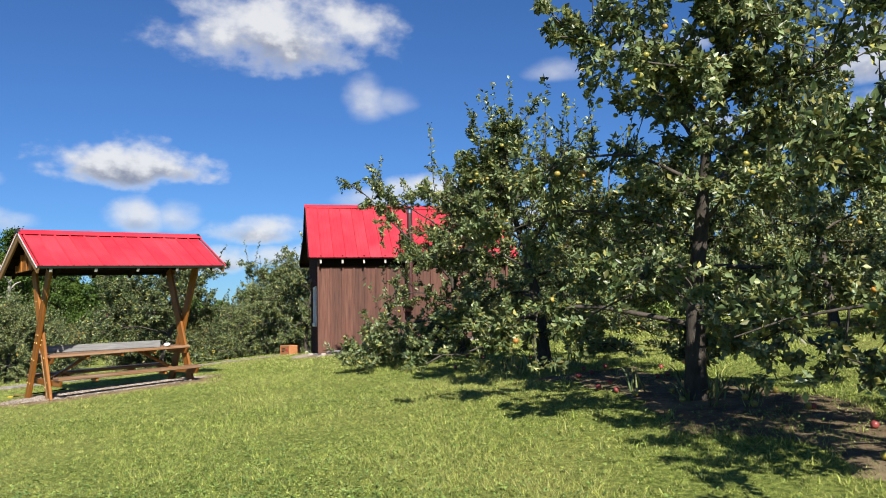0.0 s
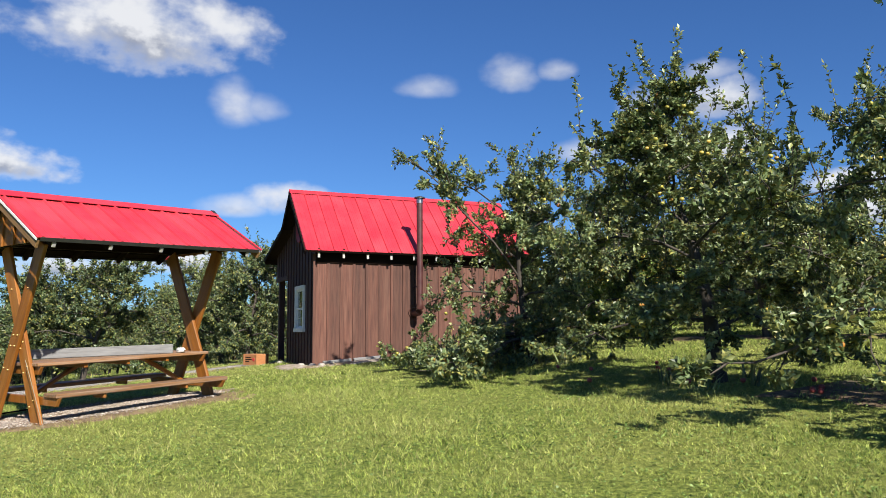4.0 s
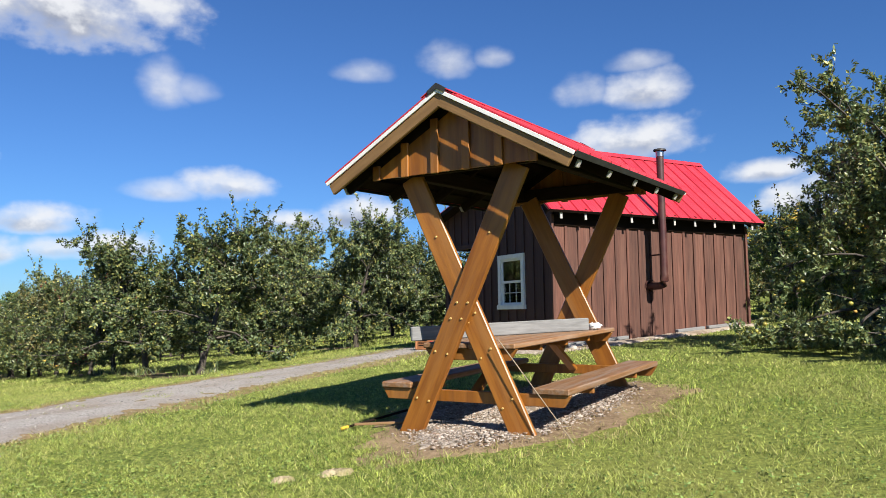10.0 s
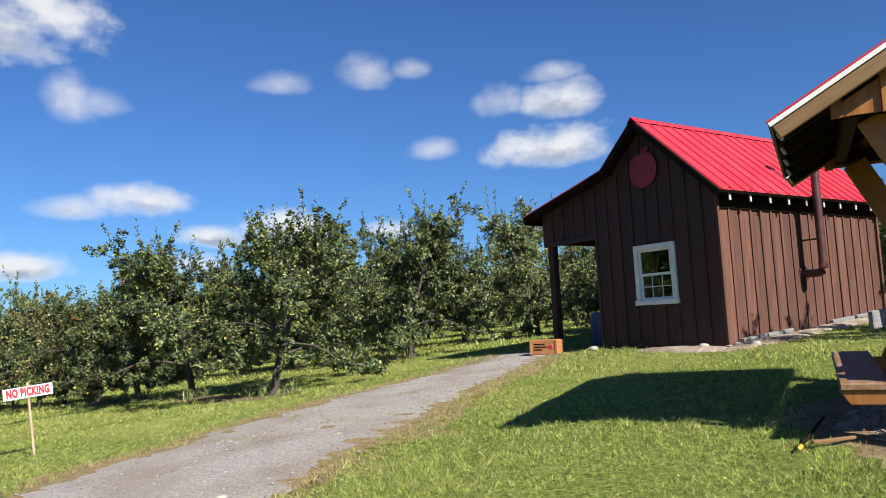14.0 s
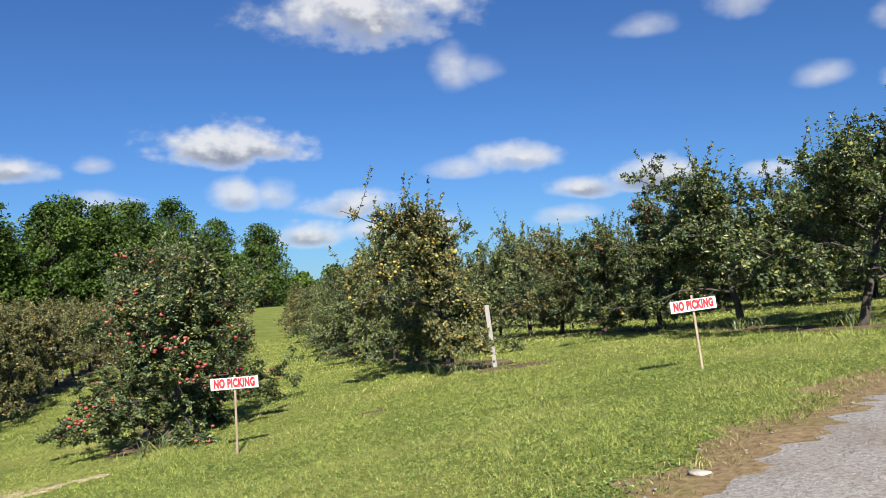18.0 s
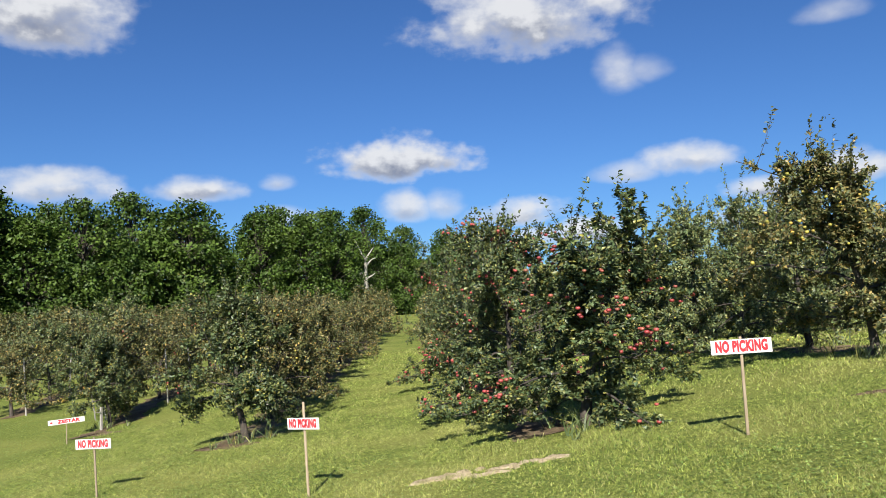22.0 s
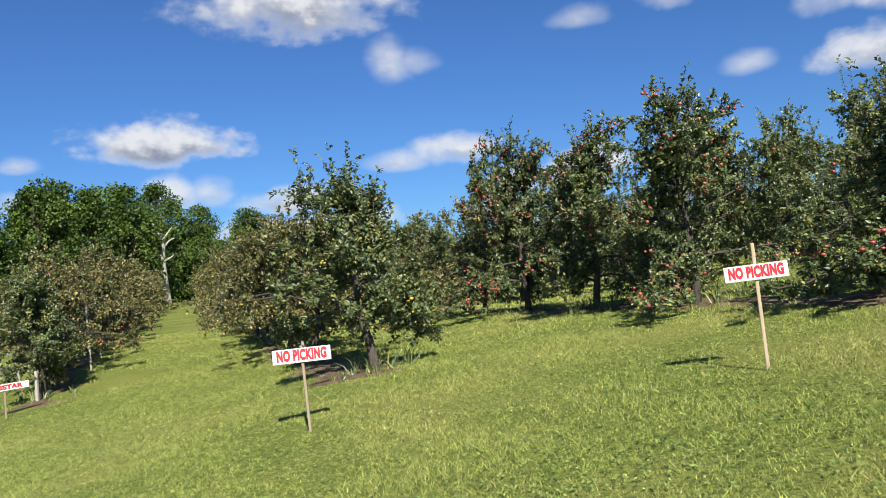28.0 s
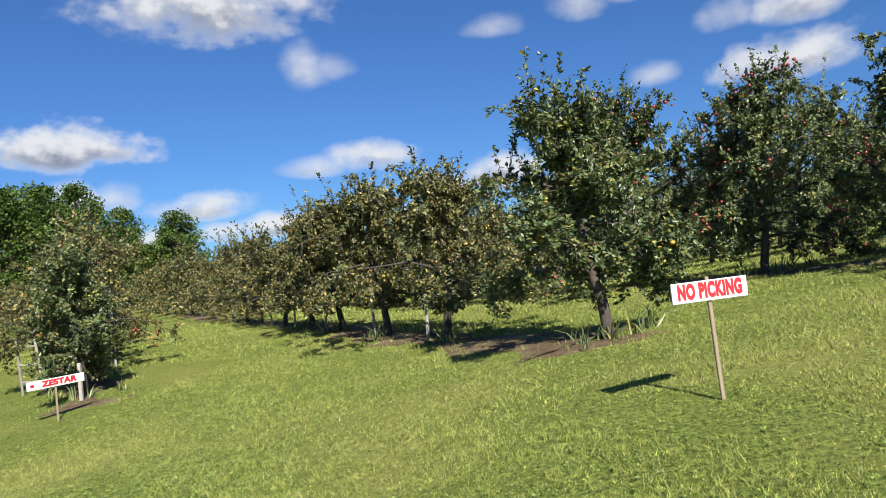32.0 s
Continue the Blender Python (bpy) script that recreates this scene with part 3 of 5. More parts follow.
def apple_tree(seed, height, spread, clear, leaves, leaf, shoots, fruit, fruit_n, lean=(0, 0), trunk_r=0.075, clear_trunk=0.75, dull=False, pale=False, reach=(0, 0), deep=False):
    """Meshes of one orchard tree: trunk, leaves, apples, limbs. Limbs rise and spread from a short trunk, twigs carry the leaves,
    and upright shoots stand out of the top."""
    rng = np.random.default_rng(seed)
    wood = []
    spread *= 0.86
    top = height * 0.74
    trunk = bent_line((0, 0, -0.12), (lean[0], lean[1], 1), top + 0.12, 9, 0.07, 0.0, rng)
    trunk_rad = np.interp(np.linspace(0, 1, 10), [0, 0.08, 0.4, 1], [trunk_r * 1.22, trunk_r, trunk_r * 0.72, 0.016])
    trunk_me = mesh_np("trunk", *tube(trunk, trunk_rad, 9), M_BARK_PALE if pale else M_BARK, True)
    limbs = []
    sway = rng.uniform(0, 6.283, 2)
    n_limb = int(10 + height * 1.7)
    low = 6 if reach[0] > 0.55 else 0
    for i in range(-low, n_limb):
        f = (max(i, 0) + 0.5) / n_limb
        z0 = clear_trunk * (0.85 if f < 0.3 else 1) + (top - clear_trunk) * f**1.15
        base = np.array([np.interp(z0, trunk[:, 2], trunk[:, k]) for k in range(3)])
        a = i * 2.4 + rng.uniform(-0.5, 0.5)
        out = spread * (1.28 - 0.95 * f) * rng.uniform(0.68, 1.18) * (1 + 0.24 * math.cos(a - sway[0]) + 0.18 * math.cos(2 * a - sway[1])) * (1 + reach[0] * math.cos(a - radians(reach[1])))
        rise = rng.uniform(0.18, 0.55) + 0.95 * f
        if i < 0:
            a, out, rise = radians(reach[1]) + (i + low / 2) * 0.24, spread * rng.uniform(1.0, 1.35), rng.uniform(0.1, 0.4)
        line = bent_line(base, (math.cos(a), math.sin(a), rise), out * math.sqrt(1 + rise * rise * 0.3), 7, 0.13, 0.19 * (1 - f), rng)
        line[:, 2] = np.maximum(line[:, 2], clear + 0.1)
        limbs.append((line, f))
        wood.append(tube(line if leaves > 9500 else line[::3], np.linspace(0.025 * (1.2 - 0.6 * f), 0.006, len(line if leaves > 9500 else line[::3])), 5 if leaves > 9500 else 3))
    subs = []
    for line, f in limbs:
        for _ in range(9):
            t = rng.uniform(0.06, 1.0)
            p = np.array([np.interp(t, np.linspace(0, 1, len(line)), line[:, k]) for k in range(3)])
            d = unit(line[-1] - line[0])
            h = unit(d * 0.55 + rng.normal(0, 0.62, 3) + [0, 0, 0.18 - 0.50 * (1 - f)])
            sub = bent_line(p, h, spread * rng.uniform(0.14, 0.38), 4, 0.16, 0.06, rng)
            sub[:, 2] = np.maximum(sub[:, 2], clear)
            subs.append(sub)
            if leaves > 9500:
                wood.append(tube(sub[::2], np.linspace(0.011, 0.004, len(sub[::2])), 3))
        subs.append(line[3:])
    pos, along = [], []

    def clothe(line, count, spread_out, out_bias=0.5, flare=0.55):
        t = rng.uniform(0, 1, count) ** 0.8
        g = np.linspace(0, 1, len(line))
        p = np.stack([np.interp(t, g, line[:, k]) for k in range(3)], -1)
        d = unit(line[-1] - line[0])
        pos.append(p + rng.normal(0, spread_out, p.shape))
        along.append(d * out_bias + rng.normal(0, flare, p.shape) + [0, 0, 0.05])

    for _ in range(int(shoots * 1.35)):
        line, f = limbs[rng.integers(len(limbs) // 3, len(limbs))]
        t = rng.uniform(0.25, 1.0)
        p = np.array([np.interp(t, np.linspace(0, 1, len(line)), line[:, k]) for k in range(3)])
        ln = height * (0.06 + 0.19 * rng.uniform(0, 1) ** 1.5)
        s = bent_line(p, (rng.normal(0, 0.26), rng.normal(0, 0.26), 1), ln + 0.25, 5, 0.07, 0.0, rng)
        if leaves > 9500:
            wood.append(tube(s[::2], np.linspace(0.008, 0.002, len(s[::2])), 3))
        clothe(s, int((ln + 0.25) * 2.6 / leaf) + 4, leaf * 0.16, 0.45, 0.75)
    per = max(4, int((leaves - sum(len(p) for p in pos)) / (len(subs) * 4.2)))
    for sub in subs:
        for _ in range(4):
            t = rng.uniform(0.15, 1.0)
            p = np.array([np.interp(t, np.linspace(0, 1, len(sub)), sub[:, k]) for k in range(3)])
            h = unit(rng.normal(0, 0.75, 3) + [0, 0, 0.25] + unit(sub[-1] - sub[0]) * 0.5)
            tw = bent_line(p, h, rng.uniform(0.13, 0.36), 3, 0.15, 0.05, rng)
            clothe(tw, per, leaf * 0.32)
    pos, along = np.concatenate(pos), np.concatenate(along)
    keep = pos[:, 2] > clear - 0.05
    pos, along = pos[keep], along[keep]
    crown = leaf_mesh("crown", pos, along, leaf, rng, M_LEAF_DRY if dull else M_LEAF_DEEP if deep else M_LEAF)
    v, f = joined(wood)
    limb_me = mesh_np("limbs", v, f, M_BARK, True)
    apples = None
    if fruit_n:
        bv, bf = ball(0.030)
        r = np.hypot(pos[:, 0], pos[:, 1])
        outer = np.where((r > spread * 0.42) | (pos[:, 2] > height * 0.5))[0]
        seeds_at = pos[rng.choice(outer, max(3, fruit_n // 4))]
        spots = seeds_at[rng.integers(0, len(seeds_at), fruit_n)] + rng.normal(0, 0.085, (fruit_n, 3)) - [0, 0, 0.04]
        spots[:, 2] = np.maximum(spots[:, 2], 0.15)
        sc = rng.uniform(0.75, 1.15, (fruit_n, 1, 1))
        av = (bv[None] * sc + spots[:, None]).reshape(-1, 3)
        af = (bf[None] + (np.arange(fruit_n) * len(bv))[:, None, None]).reshape(-1, 4)
        apples = mesh_np("fruit", av, af, fruit, True)
    return trunk_me, crown, apples, limb_me


def tree_thing(meshes, m, label, group="orchard trees", name="apple_tree"):
    tree = thing(name, m, label, "apple tree", group)
    link("trunk", meshes[0], tree)
    link("crown", meshes[1], tree)
    if len(meshes) > 3:
        tagged(link("limb_tangle", meshes[3], tree), kind="stuff")
    if meshes[2]:
        tagged(link("fruit", meshes[2], tree), kind="stuff")
    return tree


GOLD_L = "leafy apple tree with yellow apples, standing in the lawn"
RED_L = "leafy apple tree with red apples and upright shoots"
GREEN_L = "dark green apple tree with a short bare trunk"
NEAR = {
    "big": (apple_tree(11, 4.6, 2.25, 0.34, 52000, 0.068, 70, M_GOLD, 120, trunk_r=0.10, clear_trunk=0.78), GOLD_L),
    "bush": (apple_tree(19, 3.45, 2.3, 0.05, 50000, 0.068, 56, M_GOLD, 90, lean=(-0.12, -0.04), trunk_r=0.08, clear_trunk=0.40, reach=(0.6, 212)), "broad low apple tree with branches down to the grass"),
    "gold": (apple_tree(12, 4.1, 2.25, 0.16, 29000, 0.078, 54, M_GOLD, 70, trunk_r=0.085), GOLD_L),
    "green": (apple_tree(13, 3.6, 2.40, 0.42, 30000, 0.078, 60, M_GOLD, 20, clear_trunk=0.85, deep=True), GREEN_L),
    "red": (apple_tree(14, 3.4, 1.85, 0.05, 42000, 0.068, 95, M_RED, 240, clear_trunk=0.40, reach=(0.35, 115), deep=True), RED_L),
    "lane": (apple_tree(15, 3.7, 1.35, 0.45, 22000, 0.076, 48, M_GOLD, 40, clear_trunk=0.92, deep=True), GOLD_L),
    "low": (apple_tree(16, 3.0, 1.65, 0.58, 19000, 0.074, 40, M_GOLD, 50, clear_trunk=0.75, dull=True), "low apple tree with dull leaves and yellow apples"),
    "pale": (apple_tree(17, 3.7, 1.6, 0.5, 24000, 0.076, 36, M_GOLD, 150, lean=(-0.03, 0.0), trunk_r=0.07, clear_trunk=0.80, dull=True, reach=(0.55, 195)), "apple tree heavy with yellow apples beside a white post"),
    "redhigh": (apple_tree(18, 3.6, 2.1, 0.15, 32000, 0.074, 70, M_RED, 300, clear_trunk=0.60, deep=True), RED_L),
}
FAR = {
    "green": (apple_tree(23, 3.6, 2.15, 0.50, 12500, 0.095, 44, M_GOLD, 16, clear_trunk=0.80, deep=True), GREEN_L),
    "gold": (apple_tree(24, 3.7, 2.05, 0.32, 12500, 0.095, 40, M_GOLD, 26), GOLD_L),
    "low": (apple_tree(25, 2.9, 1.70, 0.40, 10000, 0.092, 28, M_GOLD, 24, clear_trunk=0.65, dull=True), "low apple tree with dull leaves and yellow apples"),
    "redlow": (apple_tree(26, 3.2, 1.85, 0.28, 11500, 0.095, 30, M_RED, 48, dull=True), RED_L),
    "dot": (apple_tree(27, 3.3, 2.0, 0.35, 3600, 0.18, 16, None, 0, dull=True), "apple tree far down the row"),
}
D_ROW, N_ROW = np.array([-0.7071, 0.7071]), np.array([0.7071, 0.7071])
place_rng = random.Random(5)
TREES = []


def plant(stock, kind, x, y, turn=None, size=1.0, tall=1.0):
    meshes, label = stock[kind]
    m = pose(x, y, gz(x, y) - 0.02, 0, 0, place_rng.uniform(0, 360) if turn is None else turn) @ Matrix.Diagonal((size, size, size * tall, 1))
    TREES.append((x, y))
    return tree_thing(meshes, m, label)


def at_row(p, q):
    v = N_ROW * p + D_ROW * q
    return float(v[0]), float(v[1])


# the row in front of the cabin
plant(NEAR, "bush", 1.25, 11.65, 0)
plant(NEAR, "big", 3.65, 8.65, 70, 0.95, 0.88)
plant(NEAR, "big", 5.83, 5.84, 200, 1.0, 0.97)
plant(NEAR, "gold", 8.35, 2.95, 120, 0.8)
# first trees of the lanes
plant(NEAR, "red", -20.75, 10.4, 215, 1.08, 0.80)
plant(NEAR, "redhigh", *at_row(-7.8, 25.9), 110, 0.95, 1.0)
plant(NEAR, "redhigh", *at_row(-7.8, 29.0), 200, 1.0)
plant(NEAR, "redhigh", *at_row(-7.8, 32.2), 75, 1.05, 1.10)
plant(NEAR, "lane", -28.1, 9.85, 40, 1.0, 0.88)
for i, q in enumerate((30.7, 33.3, 36.2, 38.8)):
    plant(NEAR, "low", *at_row(-13.2 - 0.02 * i, q), 77 * i, 1.0 + 0.04 * (i % 2))
plant(NEAR, "lane", -37.7, 11.35, 120, 0.82)
plant(NEAR, "pale", -18.35, 14.95, 0)
plant(NEAR, "gold", *at_row(-1.6, 27.0), 160, 0.85)
plant(NEAR, "gold", *at_row(-1.6, 30.2), 20, 0.88)
plant(NEAR, "green", -11.5, 17.3, 60, 1.12, 0.92)
plant(NEAR, "green", *at_row(3.7, 23.0), 190, 1.08, 0.92)
plant(NEAR, "redhigh", *at_row(3.7, 26.2), 15, 0.9)
for p, q0, q1, kinds in ((9.2, 22.2, 80, "green gold"), (14.4, -18, 84, "green gold green"), (19.8, -16, 84, "green gold"), (25.2, -10, 80, "gold dot"), (30.6, -6, 80, "dot green"),
                         (36, 0, 80, "dot"), (41.4, 0, 80, "dot"), (3.7, 29.2, 84, "green redlow gold"), (-1.6, 33.4, 84, "gold green"), (-7.8, 35.2, 90, "redlow green"),
                         (-13.2, 41.6, 95, "low"), (-18.6, 36.2, 100, "redlow low"), (-24.0, 39.5, 100, "low gold"), (-29.4, 43.0, 100, "low redlow"), (-34.8, 47.0, 100, "low"),
                         (-40.2, 51, 100, "low dot"), (-45.6, 56, 104, "dot"), (-51, 61, 104, "dot"), (-56.4, 66, 104, "dot")):
    kinds = kinds.split()
    q, i = q0, 0
    while q < q1:
        x, y = at_row(p + place_rng.uniform(-0.15, 0.15), q)
        far = math.hypot(x + 12, y - 6) > 44
        if not (-4.6 < x < 2.5 and 12.5 < y < 20.5) and not (far and i % 3 == 2):
            kind = "dot" if far else kinds[i % len(kinds)]
            plant(NEAR if kind in NEAR and math.hypot(x + 9, y - 13) < 19 else FAR, kind, x, y, None, place_rng.uniform(0.88, 1.1), place_rng.uniform(0.92, 1.08))
        q += 3.1 if not far else 3.3
        i += 1

# far woods to the west, one lone dead tree at their edge
def forest_tree(seed, height, spread, count, leaf):
    rng = np.random.default_rng(seed)
    wood = [tube(bent_line((0, 0, -0.3), (0, 0, 1), height * 0.8, 6, 0.03, 0, rng), np.linspace(0.35, 0.08, 7), 7)]
    pos = []
    for i in range(130):
        f = rng.uniform(0.06, 1.0)
        a = rng.uniform(0, 6.283)
        r = spread * math.sqrt(max(0.05, 1 - (1.45 * f - 0.45) ** 2)) * rng.uniform(0.35, 0.95)
        c = np.array([r * math.cos(a), r * math.sin(a), height * (0.05 + 0.9 * f)])
        k = count // 130
        g = rng.normal(0, 1, (k, 3))
        g = unit(g) * rng.uniform(0.55, 1.0, (k, 1)) * [spread * 0.25, spread * 0.25, spread * 0.19]
        pos.append(c + g)
        wood.append(tube(np.array([[0, 0, c[2] * 0.72], c * [0.5, 0.5, 0.92], c]), [0.09, 0.06, 0.03], 4))
    pos = np.concatenate(pos)
    crown = leaf_mesh("crown", pos, rng.normal(0, 1, pos.shape) + [0, 0, -0.2], leaf, rng, M_WOODS, 0.8)
    v, f = joined(wood)
    return mesh_np("trunk", v, f, M_BARK, True), crown, None


WOODS = [forest_tree(31 + i, h, s, 9000, 0.44) for i, (h, s) in enumerate(((19, 6.2), (17, 5.6), (21, 6.0), (14, 5.4), (18, 7.0)))]
HEDGE = [forest_tree(41 + i, h, s, 1500, 0.9) for i, (h, s) in enumerate(((11, 5.0), (9, 4.6)))]
wr = random.Random(9)
for i in range(56):
    y = -20 + (i // 2) * 5.2 + wr.uniform(-1.6, 1.6)
    x = -122 + wr.uniform(-4, 4) - (11 if i % 2 else 0) + max(0, 40 - y) * 0.12
    size = wr.uniform(0.86, 1.16) * (1.20 if y < 62 else 1.0) * (0.86 if i % 2 == 0 and wr.random() < 0.4 else 1)
    tree_thing(WOODS[wr.randrange(5)], pose(x, y, gz(x, y) - 1, 0, 0, wr.uniform(0, 360)) @ Matrix.Diagonal((size, size, size * wr.uniform(0.86, 1.12), 1)), "tall dark green broadleaf tree at the edge of the woods", "woods", "broadleaf_tree")
for i in range(60):
    a = radians(-62 + i * 2.2)
    d = 190 + wr.uniform(-12, 25)
    x, y = -10 - d * math.sin(radians(38) - a), d * math.cos(radians(38) - a)
    if y > 40:
        tree_thing(HEDGE[i % 2], pose(x, y, gz(x, y) - 1.5, 0, 0, wr.uniform(0, 360)), "distant broadleaf tree behind the orchard", "far tree line", "broadleaf_tree")

dead_rng = np.random.default_rng(3)
dead = []
stem = bent_line((0, 0, -0.3), (0.02, 0, 1), 11.0, 10, 0.05, 0, dead_rng)
dead.append(tube(stem, np.linspace(0.62, 0.26, 11), 8))
for z0, a, rise, ln in ((5.0, 2.6, 0.35, 3.2), (7.0, 0.4, 0.5, 2.2), (8.0, 2.9, 0.2, 3.0), (10.6, 2.4, 1.1, 4.5), (10.8, 0.3, 1.6, 2.6), (9.2, 0.1, 1.2, 2.4)):
    base = np.array([np.interp(z0, stem[:, 2], stem[:, k]) for k in range(3)])
    dead.append(tube(bent_line(base, (math.cos(a) * 0.71, math.sin(a) * 0.2 + math.cos(a) * 0.71, rise), ln, 5, 0.15, 0, dead_rng), np.linspace(0.22, 0.07, 6), 5))
dv, df = joined(dead)
snag = thing("dead_tree", pose(-118.5, 93.0, gz(-118, 93), 0, 0, 0), "bare bleached dead tree at the edge of the woods", "dead tree")
link("trunk", mesh_np("trunk", dv, df, M_BARK_PALE, True), snag)


# ---------------------------------------------------------------- picnic shelter
SA, SB = Vector((0.400, 0.9165, 0.034)), Vector((0.9165, -0.400, 0))
S0 = Vector((-4.42, 6.87, 0.0))
UP = Vector((0, 0, 1))


def sp(a, b, z):
    """A point of the shelter: along the ridge, to the side, up."""
    return S0 + SA * a + SB * b + UP * z


shelter = thing("picnic_shelter", pose(S0.x, S0.y, 0), "open timber picnic shelter with crossed legs and a red metal roof", "picnic shelter")


def settle(ob):
    """Keeps a part built in the world's metres in its place under its thing."""
    ob.matrix_parent_inverse = ob.parent.matrix_basis.inverted()
    return ob


ROOF_RUN, ROOF_TOP, ROOF_EAVE, ROOF_LEN = 1.11, 2.70, 2.075, 2.93
for a0 in (0.33, 2.68):
    flip = 1 if a0 < 1 else -1
    for s, off in ((1, -0.024), (-1, 0.024)):
        foot, head = sp(a0 + off * flip, -0.525 * s, -0.06), sp(a0 + off * flip, 0.51 * s, 2.10)
        leg = settle(beam("leg", foot, head, 0.205, 0.044, SB, M_TIMBER, shelter, "orange-brown stained timber leg", 0.008))
        d = (head - foot).normalized()
        across = SA.cross(d).normalized()
        for k, w in ((0.34, -0.06), (0.37, 0.05), (0.76, -0.06), (0.79, 0.05), (1.06, -0.04), (1.10, 0.05), (1.20, -0.04), (1.24, 0.05), (1.82, 0.0)):
            bm = bmesh.new()
            bmesh.ops.create_cone(bm, cap_ends=True, segments=10, radius1=0.010, radius2=0.007, depth=0.012)
            c = foot + d * k + across * w - SA * 0.027 * flip
            bolt = link("bolt", mesh_bm("bolt", bm, M_BRASS), leg, "", None)
            bolt.matrix_parent_inverse = leg.matrix_basis.inverted()
            bolt.matrix_basis = axis_pose(c, c - SA, UP)
    # tie between the seats through the crossed legs
    tie_a = a0 + 0.062 * flip
    settle(prism("seat_tie", [(-0.86, 0.330), (0.86, 0.330), (0.80, 0.238), (-0.80, 0.238)], SB, UP, sp(tie_a, 0, 0), SA * flip, 0.04, M_TIMBER, shelter, "", 0.004))
    settle(prism("table_tie", [(-0.42, 0.665), (0.42, 0.665), (0.36, 0.575), (-0.36, 0.575)], SB, UP, sp(tie_a, 0, 0), SA * flip, 0.04, M_TIMBER, shelter, "", 0.004))
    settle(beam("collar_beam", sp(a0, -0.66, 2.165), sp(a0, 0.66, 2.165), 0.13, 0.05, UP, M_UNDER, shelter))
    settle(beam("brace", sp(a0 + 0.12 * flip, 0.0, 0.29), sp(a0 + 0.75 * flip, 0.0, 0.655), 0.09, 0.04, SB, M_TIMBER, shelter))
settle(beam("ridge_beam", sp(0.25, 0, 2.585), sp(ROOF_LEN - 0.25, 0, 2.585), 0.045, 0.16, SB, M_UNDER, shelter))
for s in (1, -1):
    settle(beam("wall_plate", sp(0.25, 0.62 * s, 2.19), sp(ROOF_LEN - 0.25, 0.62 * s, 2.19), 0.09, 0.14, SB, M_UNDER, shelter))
    slope = (sp(0, ROOF_RUN * s, ROOF_EAVE) - sp(0, 0, ROOF_TOP))
    sd = slope.normalized()
    nrm = sd.cross(SA) * (1 if sd.cross(SA).z > 0 else -1)
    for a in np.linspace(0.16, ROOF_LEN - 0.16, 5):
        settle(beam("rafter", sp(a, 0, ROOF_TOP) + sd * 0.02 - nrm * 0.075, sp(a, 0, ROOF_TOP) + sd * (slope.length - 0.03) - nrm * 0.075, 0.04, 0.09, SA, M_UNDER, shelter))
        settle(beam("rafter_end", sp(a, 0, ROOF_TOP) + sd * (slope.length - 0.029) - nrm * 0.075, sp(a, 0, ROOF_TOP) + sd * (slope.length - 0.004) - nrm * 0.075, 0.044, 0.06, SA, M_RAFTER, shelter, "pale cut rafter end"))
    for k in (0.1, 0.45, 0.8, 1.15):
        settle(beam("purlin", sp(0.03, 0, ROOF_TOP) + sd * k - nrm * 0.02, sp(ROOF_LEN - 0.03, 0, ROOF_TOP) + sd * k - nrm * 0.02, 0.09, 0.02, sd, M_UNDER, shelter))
    # thin sheet added below the panels, its near-black colour standing for roof shade
    settle(beam("roof_deck", sp(0.02, 0, ROOF_TOP) + sd * (slope.length / 2) - nrm * 0.005, sp(ROOF_LEN - 0.02, 0, ROOF_TOP) + sd * (slope.length / 2) - nrm * 0.005, slope.length - 0.02, 0.006, sd, M_UNDER, shelter, "roof underside coloured near black for shade", 0.001))
    n_pan = 13
    w = ROOF_LEN / n_pan
    for i in range(n_pan):
        prof = [(0, 0.004), (0.012, 0.026), (0.030, 0.026), (0.042, 0.004), (w * 0.5, 0.004), (w * 0.52, 0.008), (w * 0.56, 0.008), (w * 0.58, 0.004), (w, 0.004), (w, 0.0), (0, 0.0)]
        settle(prism("roof_panel", prof, SA, nrm, sp(i * w, 0, ROOF_TOP), sd, slope.length, M_ROOF, shelter, "red ribbed metal roof panel"))
    settle(beam("eave_trim", sp(-0.005, 0, ROOF_TOP) + sd * (slope.length + 0.004) - nrm * 0.01, sp(ROOF_LEN + 0.005, 0, ROOF_TOP) + sd * (slope.length + 0.004) - nrm * 0.01, 0.006, 0.045, sd, M_BLACK, shelter, "dark metal eave trim", 0.001))
    for a, t in ((0.0, -1), (ROOF_LEN, 1)):
        settle(beam("rake_board", sp(a + t * 0.020, 0, ROOF_TOP) - nrm * 0.072 - sd * 0.02, sp(a + t * 0.020, 0, ROOF_TOP) + sd * slope.length - nrm * 0.072, 0.095, 0.036, nrm, M_TAN, shelter, "tan stained rake board"))
        settle(beam("rake_trim", sp(a + t * 0.046, 0, ROOF_TOP) - nrm * 0.010 - sd * 0.02, sp(a + t * 0.046, 0, ROOF_TOP) + sd * (slope.length + 0.01) - nrm * 0.010, 0.030, 0.014, nrm, M_WHITE, shelter, "white metal rake trim", 0.002))
        settle(beam("roof_edge", sp(a + t * 0.036, 0, ROOF_TOP) + nrm * 0.014 - sd * 0.02, sp(a + t * 0.036, 0, ROOF_TOP) + nrm * 0.014 + sd * (slope.length + 0.012), 0.014, 0.030, nrm, M_ROOF, shelter, "red metal roof edge", 0.002))
    settle(beam("ridge_cap", sp(-0.06, 0, ROOF_TOP + 0.034) + sd * 0.084, sp(ROOF_LEN + 0.06, 0, ROOF_TOP + 0.034) + sd * 0.084, 0.17, 0.008, sd, M_ROOF, shelter, "red ridge cap", 0.002))
